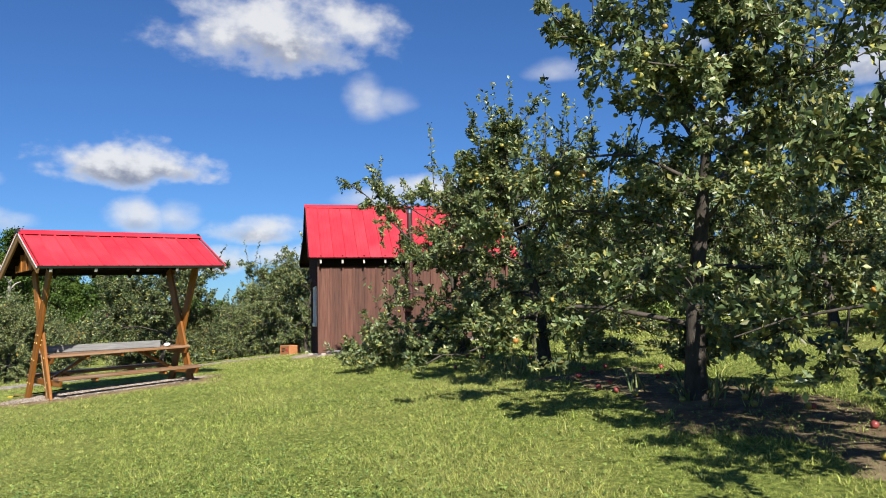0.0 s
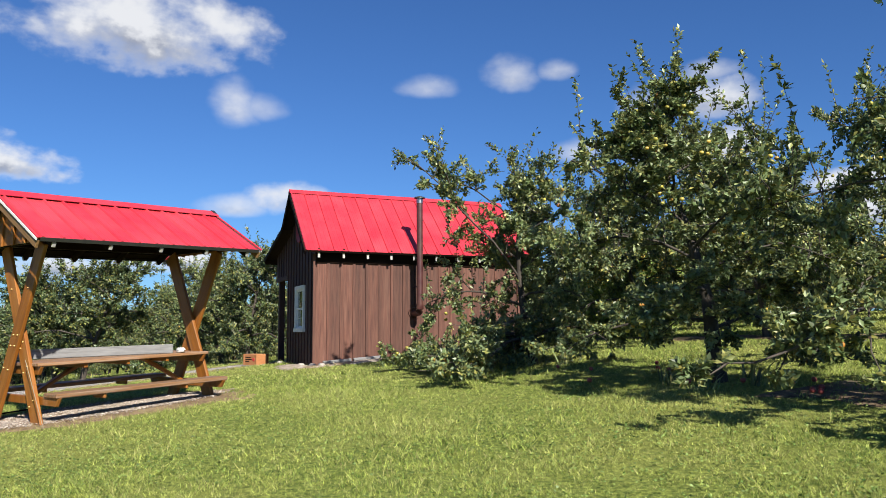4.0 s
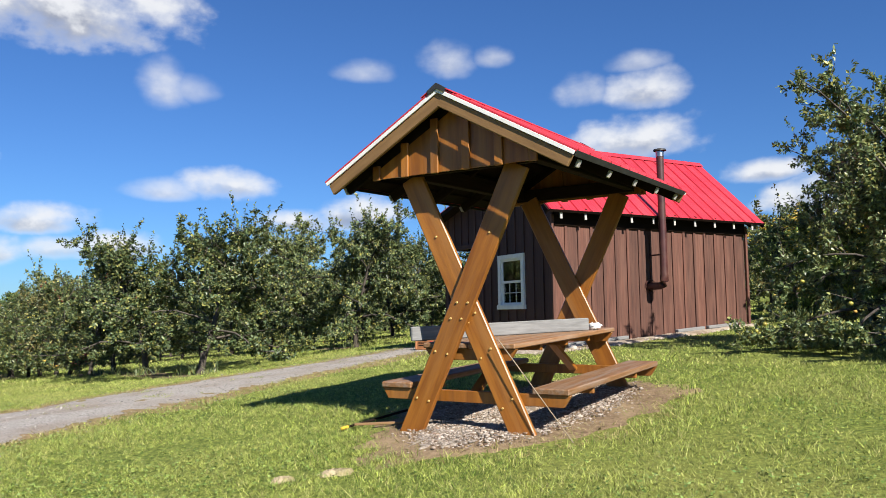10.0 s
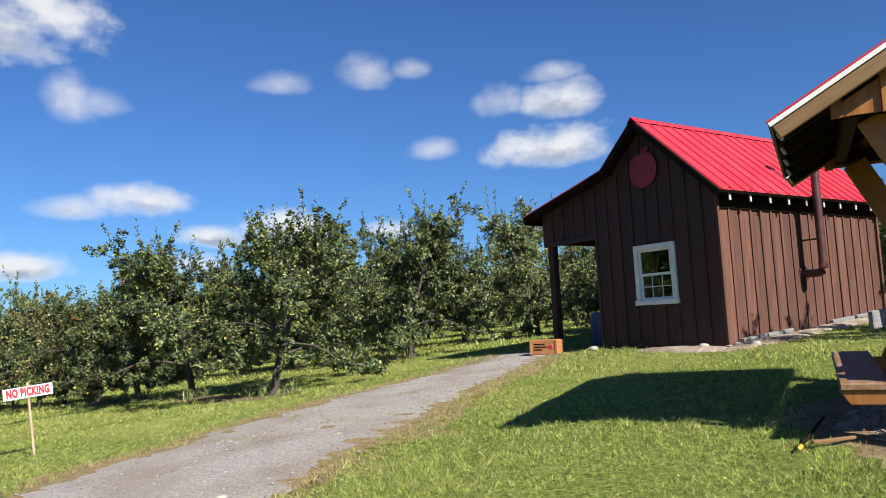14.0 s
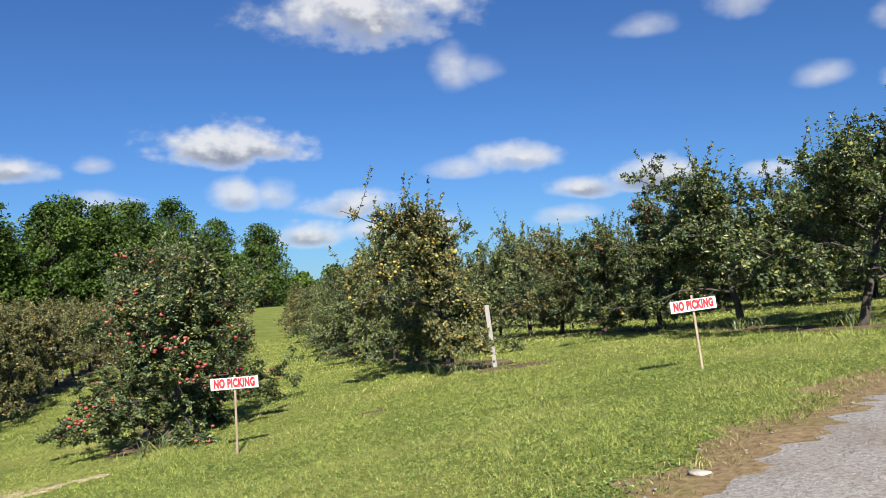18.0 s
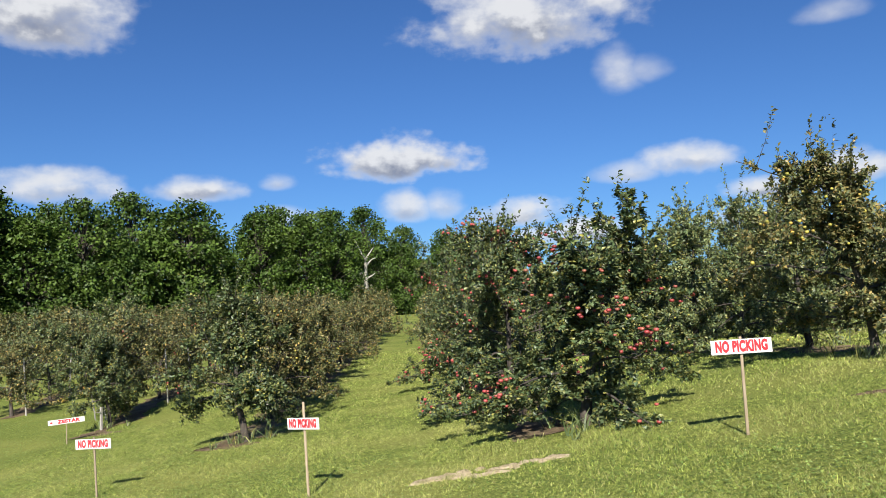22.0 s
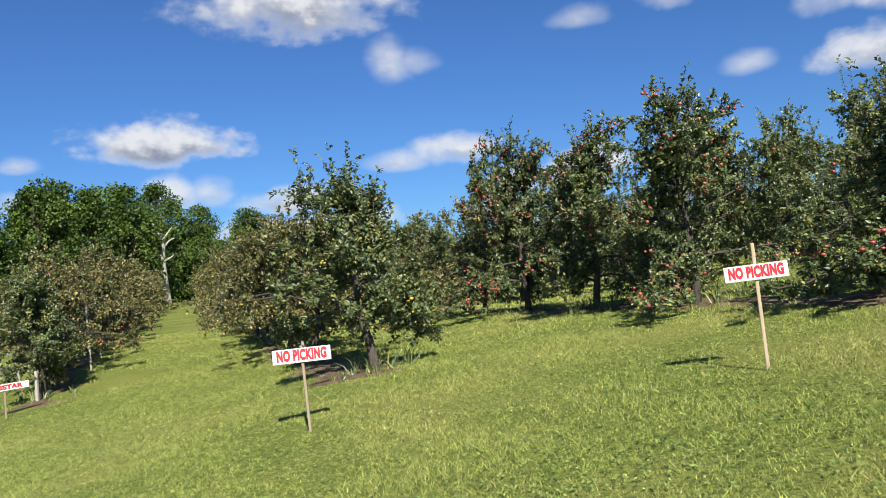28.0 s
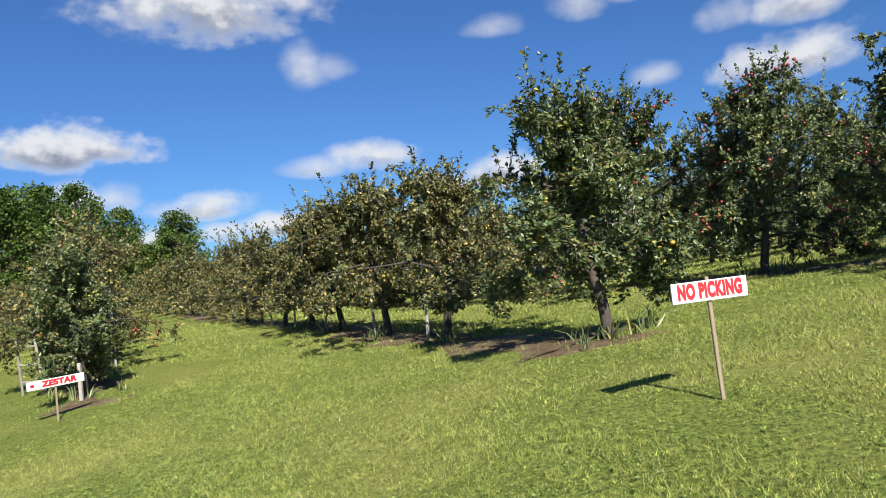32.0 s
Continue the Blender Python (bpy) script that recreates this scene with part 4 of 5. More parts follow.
for a in (-0.066, ROOF_LEN + 0.066):
    settle(prism("ridge_closure", [(-0.085, -0.02), (0, 0.035), (0.085, -0.02), (0.07, -0.05), (0, -0.012), (-0.07, -0.05)], SB, UP, sp(a, 0, ROOF_TOP + 0.012), SA * (1 if a > 0 else -1) * -1, 0.05, M_BLACK, shelter, "black foam ridge closure"))
roof_under = lambda b: ROOF_TOP - 0.10 - abs(b) * (ROOF_TOP - ROOF_EAVE) / ROOF_RUN
for a0, t in ((0.17, -1), (ROOF_LEN - 0.17, 1)):
    cuts = np.linspace(-0.72, 0.72, 6)
    for b0, b1 in zip(cuts[:-1] + 0.004, cuts[1:] - 0.004):
        ring = [(b0, 2.085), (b1, 2.085), (b1, roof_under(b1))] + ([(0, roof_under(0))] if b0 < 0 < b1 else []) + [(b0, roof_under(b0))]
        settle(prism("gable_board", ring, SB, UP, sp(a0, 0, 0), SA * t, 0.022, M_TIMBER, shelter, "orange-brown gable board"))
    for b in cuts:
        zt = min(roof_under(b), roof_under(b * 0.97))
        settle(beam("batten", sp(a0 + t * 0.036, b, 2.075), sp(a0 + t * 0.036, b, max(zt, 2.16)), 0.07, 0.024, SB, M_TIMBER, shelter, "", 0.003))
for s in (1, -1):
    settle(beam("bench_seat", sp(0.37, 0.705 * s, 0.355), sp(2.66, 0.705 * s, 0.355), 0.30, 0.048, SB, M_SEAT, shelter, "worn brown bench plank", 0.008))
    for a in (0.95, 2.05):
        settle(beam("bench_batten", sp(a, 0.58 * s, 0.312), sp(a, 0.83 * s, 0.312), 0.07, 0.036, UP, M_TIMBER, shelter))
for i, b in enumerate((-0.32, -0.107, 0.107, 0.32)):
    settle(beam("table_plank", sp(0.36, b, 0.69), sp(2.66, b, 0.69), 0.206, 0.042, SB, M_SEAT, shelter, "worn brown tabletop plank", 0.008))
for a in (0.95, 1.5, 2.05):
    settle(beam("table_bearer", sp(a, -0.38, 0.645), sp(a, 0.38, 0.645), 0.06, 0.045, UP, M_TIMBER, shelter))
plank = thing("loose_plank", axis_pose(sp(0.49, -0.63, 0.775), sp(2.16, 0.33, 0.772), UP), "grey weathered plank lying on edge across the picnic table", "plank")
link("board", beam_mesh("board", 1.926, 0.122, 0.040, M_GREY, 0.008), plank)
cup = thing("crumpled_paper", pose(*sp(2.26, 0.36, 0.712)), "crumpled white paper on the picnic table", "litter")
cv, cf = ball(0.05, 7, 11)
cv = cv * (1 + 0.28 * np.random.default_rng(4).normal(0, 1, (len(cv), 1))) * [1.25, 1, 0.7] + [0, 0, 0.035]
link("paper", mesh_np("paper", cv, cf, M_WHITE), cup)


def blob_mesh(name, cx, cy, rx, ry, turn, mat, rise, seed, wobble=0.2, rings=10, segs=56):
    """An uneven patch on the ground, highest in its middle, whose rim sinks under the lawn."""
    rng = np.random.default_rng(seed)
    th = np.linspace(0, 2 * np.pi, segs, endpoint=False)
    edge = 1 + wobble * sum(rng.normal(0, 0.5) * np.cos(k * th + rng.uniform(0, 6)) / k**0.5 for k in range(2, 9)) * 0.6 + rng.normal(0, 0.03, segs)
    r = np.linspace(0.02, 1, rings)
    lx, ly = rx * r[:, None] * edge * np.cos(th), ry * r[:, None] * edge * np.sin(th)
    c, s = math.cos(turn), math.sin(turn)
    x, y = cx + c * lx - s * ly, cy + s * lx + c * ly
    z = ground_z(x, y) + rise * (1 - r[:, None] ** 5) - 0.018 * r[:, None] ** 5 + rng.normal(0, 0.004, x.shape)
    v = np.stack([x, y, z], -1).reshape(-1, 3)
    i, j = np.meshgrid(np.arange(rings - 1), np.arange(segs), indexing="ij")
    k = (j + 1) % segs
    f = np.stack([i * segs + j, (i + 1) * segs + j, (i + 1) * segs + k, i * segs + k], -1).reshape(-1, 4)
    return mesh_np(name, v, f, mat, True)


PATCHES = []


def patch(name, cx, cy, rx, ry, turn, mat, rise, seed, label, wobble=0.2):
    PATCHES.append((cx, cy, rx, ry, turn))
    return tagged(link(name, blob_mesh(name, cx, cy, rx, ry, turn, mat, rise, seed, wobble)), label, "bare ground", kind="structure")


pc = sp(1.45, 0.05, 0)
turn_s = math.atan2(SA.y, SA.x)
patch("bare_ground", pc.x, pc.y, 2.0, 1.3, turn_s, M_EARTH, 0.006, 3, "trodden brown earth round the picnic shelter", 0.25)
patch("gravel_pad", pc.x - 0.1, pc.y + 0.05, 1.75, 0.85, turn_s, M_PALE, 0.018, 4, "pale gravel pad under the picnic shelter", 0.3)

# ---------------------------------------------------------------- cabin
CU, CV = Vector((0.804, 0.5946, 0)), Vector((-0.5946, 0.804, 0))
C0 = Vector((-3.573, 14.303, 0.0))
C_LEN, C_WID, C_BASE, C_RIDGE_V, C_RIDGE = 4.78, 2.62, 0.30, 1.33, 4.20


def cp(u, v, z):
    """A point of the cabin: along its side, back along its gable, up."""
    return C0 + CU * u + CV * v + UP * z


EAVE_V, EAVE_Z, BREAK_V, BREAK_Z, PORCH_V, PORCH_Z = -0.30, 2.70, 2.14, 3.46, 4.30, 2.93


def roof_z(v):
    return float(np.interp(v, [EAVE_V, C_RIDGE_V, BREAK_V, PORCH_V], [EAVE_Z, C_RIDGE, BREAK_Z, PORCH_Z]))


cabin = thing("cabin", pose(C0.x, C0.y, C_BASE), "small dark brown board cabin with red metal roof and porch", "cabin")


def wall_of_boards(name, axis, out, length, step, bottom, top, breaks, mat, holes, label, origin):
    """A wall of upright boards and battens; holes are (from, to, low, high)."""
    wall = new(name)
    wall.parent = cabin
    wall.matrix_parent_inverse = cabin.matrix_basis.inverted()
    tagged(wall, label)
    n = max(1, round((length[1] - length[0]) / step))
    cuts = np.linspace(length[0], length[1], n + 1)
    rng = random.Random(int(length[1] * 100))
    for a, b in zip(cuts[:-1], cuts[1:]):
        marks = sorted({a, b, *[h for hole in holes for h in hole[:2] if a < h < b]})
        for a0, b0 in zip(marks[:-1], marks[1:]):
            spans = [(bottom(0.5 * (a0 + b0)), None)]
            for h0, h1, zl, zh in holes:
                if h0 - 1e-6 <= a0 and b0 <= h1 + 1e-6:
                    spans = [(spans[0][0], zl), (zh, None)]
            for z0, z1 in spans:
                l, r = a0 + 0.004, b0 - 0.004
                if z1 is None:
                    peak = [(k, top(k)) for k in breaks if l < k < r]
                    ring = [(l, z0), (r, z0), (r, top(r))] + peak[::-1] + [(l, top(l))]
                else:
                    ring = [(l, z0), (r, z0), (r, z1), (l, z1)]
                prism("board", ring, axis, UP, origin + out * rng.uniform(-0.002, 0.003), -out, 0.025, mat, wall)
    for c in cuts[1:-1]:
        spans = [(bottom(c), top(c))]
        for h0, h1, zl, zh in holes:
            if h0 - 0.03 < c < h1 + 0.03:
                spans = [(spans[0][0], zl), (zh, spans[0][1])]
        for z0, z1 in spans:
            if z1 - z0 > 0.05:
                p = origin + axis * c + out * 0.013
                link("batten", beam_mesh("batten", z1 - z0 - 0.02, 0.055, 0.022, mat, 0.003), wall, "", axis_pose(p + UP * (z0 + 0.01), p + UP * (z1 - 0.01), axis))
    return wall


WIN = (0.86, 1.70, 1.05, 2.05)
low_gable = lambda v: C_BASE if v < C_WID else 2.33
under = lambda v: roof_z(v) - 0.06
# gable and porch walls get the board coloured for shade, the sunny side M_BROWN
wall_of_boards("gable_wall", CV, -CU, (0.0, 4.05), 0.29, low_gable, under, (C_RIDGE_V, BREAK_V), M_GABLE, [WIN], "brown board-and-batten gable wall, coloured darker for shade", C0)
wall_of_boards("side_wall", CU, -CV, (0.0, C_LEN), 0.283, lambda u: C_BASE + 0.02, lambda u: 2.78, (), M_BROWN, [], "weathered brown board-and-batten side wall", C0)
wall_of_boards("rear_gable_wall", CV, CU, (0.0, C_WID), 0.29, lambda v: C_BASE, under, (C_RIDGE_V, BREAK_V), M_GABLE, [], "brown board wall, coloured darker for shade", C0 + CU * C_LEN)
wall_of_boards("porch_wall", CU, CV, (0.0, C_LEN), 0.29, lambda u: C_BASE, lambda u: 3.15, (), M_GABLE, [(1.6, 2.45, C_BASE, 2.3)], "brown board wall, coloured darker for porch shade", C0 + CV * C_WID)


def csettle(ob):
    ob.matrix_parent_inverse = cabin.matrix_basis.inverted()
    return ob


csettle(prism("floor_slab", [(0.03, 0.03), (C_LEN - 0.03, 0.03), (C_LEN - 0.03, C_WID - 0.03), (0.03, C_WID - 0.03)], CU, CV, C0 + UP * 0.18, UP, 0.14, M_DARK, cabin))
csettle(prism("inner_ceiling", [(0.03, 0.03), (C_LEN - 0.03, 0.03), (C_LEN - 0.03, C_WID - 0.03), (0.03, C_WID - 0.03)], CU, CV, C0 + UP * 2.55, UP, 0.03, M_DARK, cabin))
csettle(beam("corner_board", cp(-0.02, -0.03, C_BASE), cp(-0.02, -0.03, 2.66), 0.06, 0.05, CU, M_BROWN, cabin))
csettle(beam("corner_board", cp(C_LEN + 0.02, -0.03, C_BASE), cp(C_LEN + 0.02, -0.03, 2.66), 0.06, 0.05, CU, M_BROWN, cabin))
csettle(beam("frieze_board", cp(0, -0.03, 2.60), cp(C_LEN, -0.03, 2.60), 0.025, 0.24, CV, M_UNDER, cabin))
ROOF_U0, ROOF_U1 = -0.27, 5.06


def roof_slope(v0, z0, v1, z1, name, seams, mat):
    d = (cp(0, v1, z1) - cp(0, v0, z0))
    sd = d.normalized()
    nrm = sd.cross(CU)
    nrm = nrm if nrm.z > 0 else -nrm
    w = (ROOF_U1 - ROOF_U0) / seams
    prof = [(0, 0.004), (0.010, 0.030), (0.026, 0.030), (0.036, 0.004), (w * 0.34, 0.004), (w * 0.36, 0.008), (w * 0.40, 0.004), (w * 0.64, 0.004), (w * 0.66, 0.008), (w * 0.70, 0.004), (w, 0.004), (w, 0.0), (0, 0.0)]
    for i in range(seams):
        csettle(prism("roof_panel", prof, CU, nrm, cp(ROOF_U0 + i * w, v0, z0), sd, d.length, mat, cabin, "red standing-seam roof panel"))
    csettle(prism("roof_deck", [(0, -0.008), (ROOF_U1 - ROOF_U0 - 0.02, -0.008), (ROOF_U1 - ROOF_U0 - 0.02, -0.045), (0, -0.045)], CU, nrm, cp(ROOF_U0 + 0.01, v0, z0), sd, d.length - 0.01, M_UNDER, cabin))
    for u in (ROOF_U0 - 0.012, ROOF_U1 + 0.012):
        csettle(beam("rake_board", cp(u, v0, z0) - nrm * 0.055, cp(u, v1, z1) - nrm * 0.055, 0.10, 0.022, nrm, M_UNDER, cabin, "dark brown rake board"))
    return sd, nrm, d.length


sd, nrm, ln = roof_slope(C_RIDGE_V, C_RIDGE, EAVE_V, EAVE_Z, "front", 18, M_ROOF)
csettle(beam("eave_trim", cp(ROOF_U0, EAVE_V, EAVE_Z) + sd * 0.004 - nrm * 0.012, cp(ROOF_U1, EAVE_V, EAVE_Z) + sd * 0.004 - nrm * 0.012, 0.006, 0.05, sd, M_UNDER, cabin, "dark eave trim", 0.001))
for u in np.linspace(0.02, C_LEN - 0.02, 10):
    csettle(beam("rafter_tail", cp(u, 0.0, 2.83), cp(u, EAVE_V + 0.06, EAVE_Z - 0.02), 0.045, 0.14, CU, M_UNDER, cabin))
    csettle(beam("rafter_end", cp(u, EAVE_V + 0.062, EAVE_Z - 0.135), cp(u, EAVE_V + 0.062, EAVE_Z - 0.02), 0.048, 0.02, CU, M_RAFTER, cabin, "pale painted rafter end", 0.003))
roof_slope(C_RIDGE_V, C_RIDGE, BREAK_V, BREAK_Z, "back", 18, M_ROOF)
roof_slope(BREAK_V, BREAK_Z, PORCH_V, PORCH_Z, "porch", 18, M_ROOF)
for s, v1, z1 in ((1, BREAK_V, BREAK_Z), (-1, EAVE_V, EAVE_Z)):
    d = (cp(0, v1, z1) - cp(0, C_RIDGE_V, C_RIDGE)).normalized()
    csettle(beam("ridge_cap", cp(ROOF_U0 - 0.02, C_RIDGE_V, C_RIDGE + 0.034) + d * 0.06, cp(ROOF_U1 + 0.02, C_RIDGE_V, C_RIDGE + 0.034) + d * 0.06, 0.14, 0.008, d, M_ROOF, cabin, "red ridge cap", 0.002))
for u in (0.10, 2.4, C_LEN - 0.1):
    csettle(beam("porch_post", cp(u, 3.90, gz(*cp(u, 3.9, 0)[:2]) - 0.05), cp(u, 3.90, 2.42), 0.14, 0.14, CU, M_GABLE, cabin, "dark square porch post"))
csettle(beam("porch_beam", cp(0.04, 3.90, 2.42), cp(C_LEN, 3.90, 2.42), 0.14, 0.16, CV, M_GABLE, cabin))
csettle(beam("porch_fascia", cp(ROOF_U0, PORCH_V - 0.02, PORCH_Z - 0.09), cp(ROOF_U1, PORCH_V - 0.02, PORCH_Z - 0.09), 0.03, 0.13, CV, M_UNDER, cabin))
csettle(beam("porch_header", cp(-0.005, C_WID, 2.34), cp(-0.005, 4.0, 2.34), 0.05, 0.10, CU, M_GABLE, cabin))
csettle(beam("door_leaf", cp(2.02, C_WID - 0.02, C_BASE + 0.02), cp(2.02, C_WID - 0.02, 2.3), 0.84, 0.04, CU, M_UNDER, cabin, "dark plank door"))

# window in the gable
window = new("window")
window.parent = cabin
window.matrix_parent_inverse = cabin.matrix_basis.inverted()
tagged(window, "white double-hung window with small panes")
v0, v1, z0, z1 = WIN
zm = (z0 + z1) / 2


def wbar(name, va, za, vb, zb, w, t, out, mat=M_WHITE):
    return link(name, beam_mesh(name, (cp(0, vb, zb) - cp(0, va, za)).length, w, t, mat, 0.004), window, "", axis_pose(cp(0, va, za) - CU * out, cp(0, vb, zb) - CU * out, CV if va == vb else UP))


for v in (v0 + 0.03, v1 - 0.03):
    wbar("side_casing", v, z0, v, z1, 0.085, 0.05, 0.022)
wbar("head_casing", v0 - 0.012, z1 - 0.03, v1 + 0.012, z1 - 0.03, 0.085, 0.056, 0.022)
wbar("sill", v0 - 0.03, z0 + 0.03, v1 + 0.03, z0 + 0.03, 0.085, 0.075, 0.03)
for k, (lo, hi, out) in enumerate(((z0 + 0.07, zm + 0.02, -0.012), (zm - 0.02, z1 - 0.07, 0.004))):
    for v in (v0 + 0.095, v1 - 0.095):
        wbar("sash_stile", v, lo, v, hi, 0.045, 0.03, out)
    for z in (lo + 0.02, hi - 0.02):
        wbar("sash_rail", v0 + 0.115, z, v1 - 0.115, z, 0.045, 0.03, out)
    for f in (1 / 3, 2 / 3) if k == 0 else ():
        wbar("muntin", v0 + 0.1 + f * (v1 - v0 - 0.2), lo + 0.04, v0 + 0.1 + f * (v1 - v0 - 0.2), hi - 0.04, 0.012, 0.014, out)
    if k == 0:
        wbar("muntin", v0 + 0.115, (lo + hi) / 2, v1 - 0.115, (lo + hi) / 2, 0.012, 0.014, out)
    pane = prism("pane", [(v0 + 0.10, lo + 0.03), (v1 - 0.10, lo + 0.03), (v1 - 0.10, hi - 0.03), (v0 + 0.10, hi - 0.03)], CV, UP, C0 - CU * (out - 0.004), CU, 0.004, M_GLASS, window, "clear window pane")
    pane.visible_shadow = False
# stove pipe
pipe_u, pipe_out, pr = 2.20, 0.38, 0.068
flue = new("stove_pipe")
flue.parent = cabin
flue.matrix_parent_inverse = cabin.matrix_basis.inverted()
tagged(flue, "dark brown stove pipe with a steel cap")


def round_part(name, pts, radii, mat, parent, sides=18, label=""):
    v, f = tube([list(p) for p in pts], radii, sides)
    me = mesh_np(name, v, f, mat, True)
    return link(name, me, parent, label)


round_part("riser", [cp(pipe_u, -pipe_out, 1.50), cp(pipe_u, -pipe_out, 2.4), cp(pipe_u, -pipe_out, 3.80)], [pr] * 3, M_PIPE, flue)
round_part("elbow", [cp(pipe_u, -pipe_out, 1.62), cp(pipe_u, -pipe_out, 1.52), cp(pipe_u, -pipe_out + 0.03, 1.46), cp(pipe_u, -pipe_out + 0.10, 1.43), cp(pipe_u, 0.02, 1.43)], [pr * 1.12, pr * 1.12, pr * 1.1, pr, pr], M_PIPE, flue)
round_part("collar", [cp(pipe_u, -0.02, 1.43), cp(pipe_u, -0.045, 1.43)], [pr * 1.9, pr * 1.8], M_PIPE, flue)
round_part("top_section", [cp(pipe_u, -pipe_out, 3.80), cp(pipe_u, -pipe_out, 3.90)], [pr * 1.06, pr * 1.06], M_STEEL, flue, label="bright steel pipe end")
round_part("rain_cap", [cp(pipe_u, -pipe_out, 3.91), cp(pipe_u, -pipe_out, 3.935), cp(pipe_u, -pipe_out, 3.965)], [pr * 1.75, pr * 1.7, 0.005], M_BLACK, flue, label="dark rain cap")
for dz in (2.72, 2.0):
    beam("pipe_bracket", cp(pipe_u, -pipe_out, dz), cp(pipe_u, -0.01, dz), 0.03, 0.006, UP, M_PIPE, flue)
# apple shape on the gable
em = new("apple_emblem")
em.parent = cabin
em.matrix_parent_inverse = cabin.matrix_basis.inverted()
tagged(em, "faded red apple-shaped panel on the gable")
ring = []
for k in range(36):
    t = 2 * math.pi * k / 36
    r = 0.30 * (1 - 0.16 * math.exp(-(((t - math.pi / 2 + math.pi) % (2 * math.pi) - math.pi) / 0.35) ** 2)) * (1 + 0.05 * math.sin(t))
    ring.append((1.36 + r * math.cos(t), 3.34 + r * 1.04 * math.sin(t)))
prism("apple_panel", ring, CV, UP, C0 - CU * 0.032, -CU, 0.02, M_EMBLEM, em)
prism("stem", [(1.35, 3.58), (1.385, 3.58), (1.36, 3.74), (1.325, 3.73)], CV, UP, C0 - CU * 0.03, -CU, 0.018, M_EMBLEM, em)
prism("leaf", [(1.37, 3.62), (1.25, 3.66), (1.18, 3.74), (1.30, 3.73)], CV, UP, C0 - CU * 0.03, -CU, 0.016, M_EMBLEM, em)
# grit strip and edging along the foot of the walls
for i, (u, v, ru, rv) in enumerate(((0.7, -0.35, 1.2, 0.35), (2.6, -0.30, 1.5, 0.28), (4.2, -0.25, 0.9, 0.22), (-0.35, 0.6, 0.35, 0.9))):
    p = cp(u, v, 0)
    patch("gravel_strip", p.x, p.y, ru, rv, math.atan2(CU.y, CU.x), M_PALE, 0.03, 20 + i, "pale gravel along the foot of the cabin wall", 0.3)
for u0, u1 in ((0.15, 0.75), (0.80, 1.5), (2.7, 3.4), (3.5, 4.3)):
    e0, e1 = cp(u0, -0.14, 0), cp(u1, -0.14, 0)
    edge = thing("edging_timber", Matrix.Translation((e0.x, e0.y, gz(e0.x, e0.y) + 0.055)), "pale weathered edging timber at the foot of the cabin", "edging")
    link("board", beam_mesh("board", u1 - u0, 0.09, 0.06, M_GREY, 0.01), edge, "", axis_pose((0, 0, 0), (e1.x - e0.x, e1.y - e0.y, gz(e1.x, e1.y) - gz(e0.x, e0.y)), CV))

# ---------------------------------------------------------------- signs
def picket_sign(x, y, lean, board_w, board_h, top, text, size, facing, dot=False, low=0.62, post_w=0.029, tilt=0.0):
    """A painted board on a driven stake. lean: degrees to the side; facing: the way that the board's face looks, in degrees from -y to the left."""
    m = pose(x, y, gz(x, y), 0, 0, facing) @ pose(0, 0, 0, 0, lean, 0)
    sign = thing("picket_sign", m, "white board sign lettered %s in red on a stake" % text, "sign", "orchard signs")
    link("stake", beam_mesh("stake", top + 0.15, post_w, 0.022, M_STAKE, 0.004), sign, "", pose(0, 0, -0.15))
    bm = bmesh.new()
    bmesh.ops.create_cube(bm, size=1)
    bmesh.ops.scale(bm, vec=(board_w, 0.016, board_h), verts=bm.verts)
    bevelled(bm, 0.003)
    board = link("board", mesh_bm("board", bm, M_WHITE), sign, "white painted board", pose(0, -0.021, low + board_h / 2, 0, tilt, 0))
    flat_text("lettering", text, size, M_LETTER, board, pose(0.05 if dot else 0, -0.0092, 0, 90, 0, 0) @ Matrix.Diagonal((1.2 if dot else 0.64, 1.0 if dot else 1.12, 1, 1)), "red hand-painted lettering")
    if dot:
        v, f = ball(0.03)
        v = v * [1.1, 0.05, 1.0] + [-board_w * 0.41, -0.009, 0]
        link("apple_mark", mesh_np("apple_mark", v, f, M_LETTER), board, "red painted apple")
    return sign


# ---------------------------------------------------------------- small things by the porch and shelter
bx, by = -6.12, 16.75
crate = thing("crate", pose(bx, by, gz(bx, by) + 0.0, 0, 0, -28), "orange-brown wooden crate with printed marks", "crate")
bm = bmesh.new()
bmesh.ops.create_cube(bm, size=1)
bmesh.ops.scale(bm, vec=(0.52, 0.34, 0.27), verts=bm.verts)
bmesh.ops.translate(bm, vec=(0, 0, 0.135), verts=bm.verts)
part("box", bevelled(bm, 0.008), M_BOX, crate)
for sx in (-0.255, 0.255):
    link("end_batten", beam_mesh("end_batten", 0.26, 0.04, 0.36, M_BOX, 0.004), crate, "", pose(sx, 0, 0.004))
for i, (zz, w) in enumerate(((0.19, 0.22), (0.14, 0.26), (0.09, 0.16))):
    link("printed_mark", beam_mesh("printed_mark", w, 0.022, 0.004, M_UNDER, 0.0005), crate, "dark printed lettering bar", pose(-0.19, -0.1725, zz, 0, 90, 0))
v, f = ball(0.05)
link("apple_mark", mesh_np("apple_mark", v * [1, 0.04, 1] + [0.14, -0.172, 0.14], f, M_LETTER), crate, "red printed apple")
barrel_at = cp(0.7, 3.2, 0)
barrel = thing("barrel", pose(barrel_at.x, barrel_at.y, gz(barrel_at.x, barrel_at.y)), "dark blue plastic barrel under the porch", "barrel")
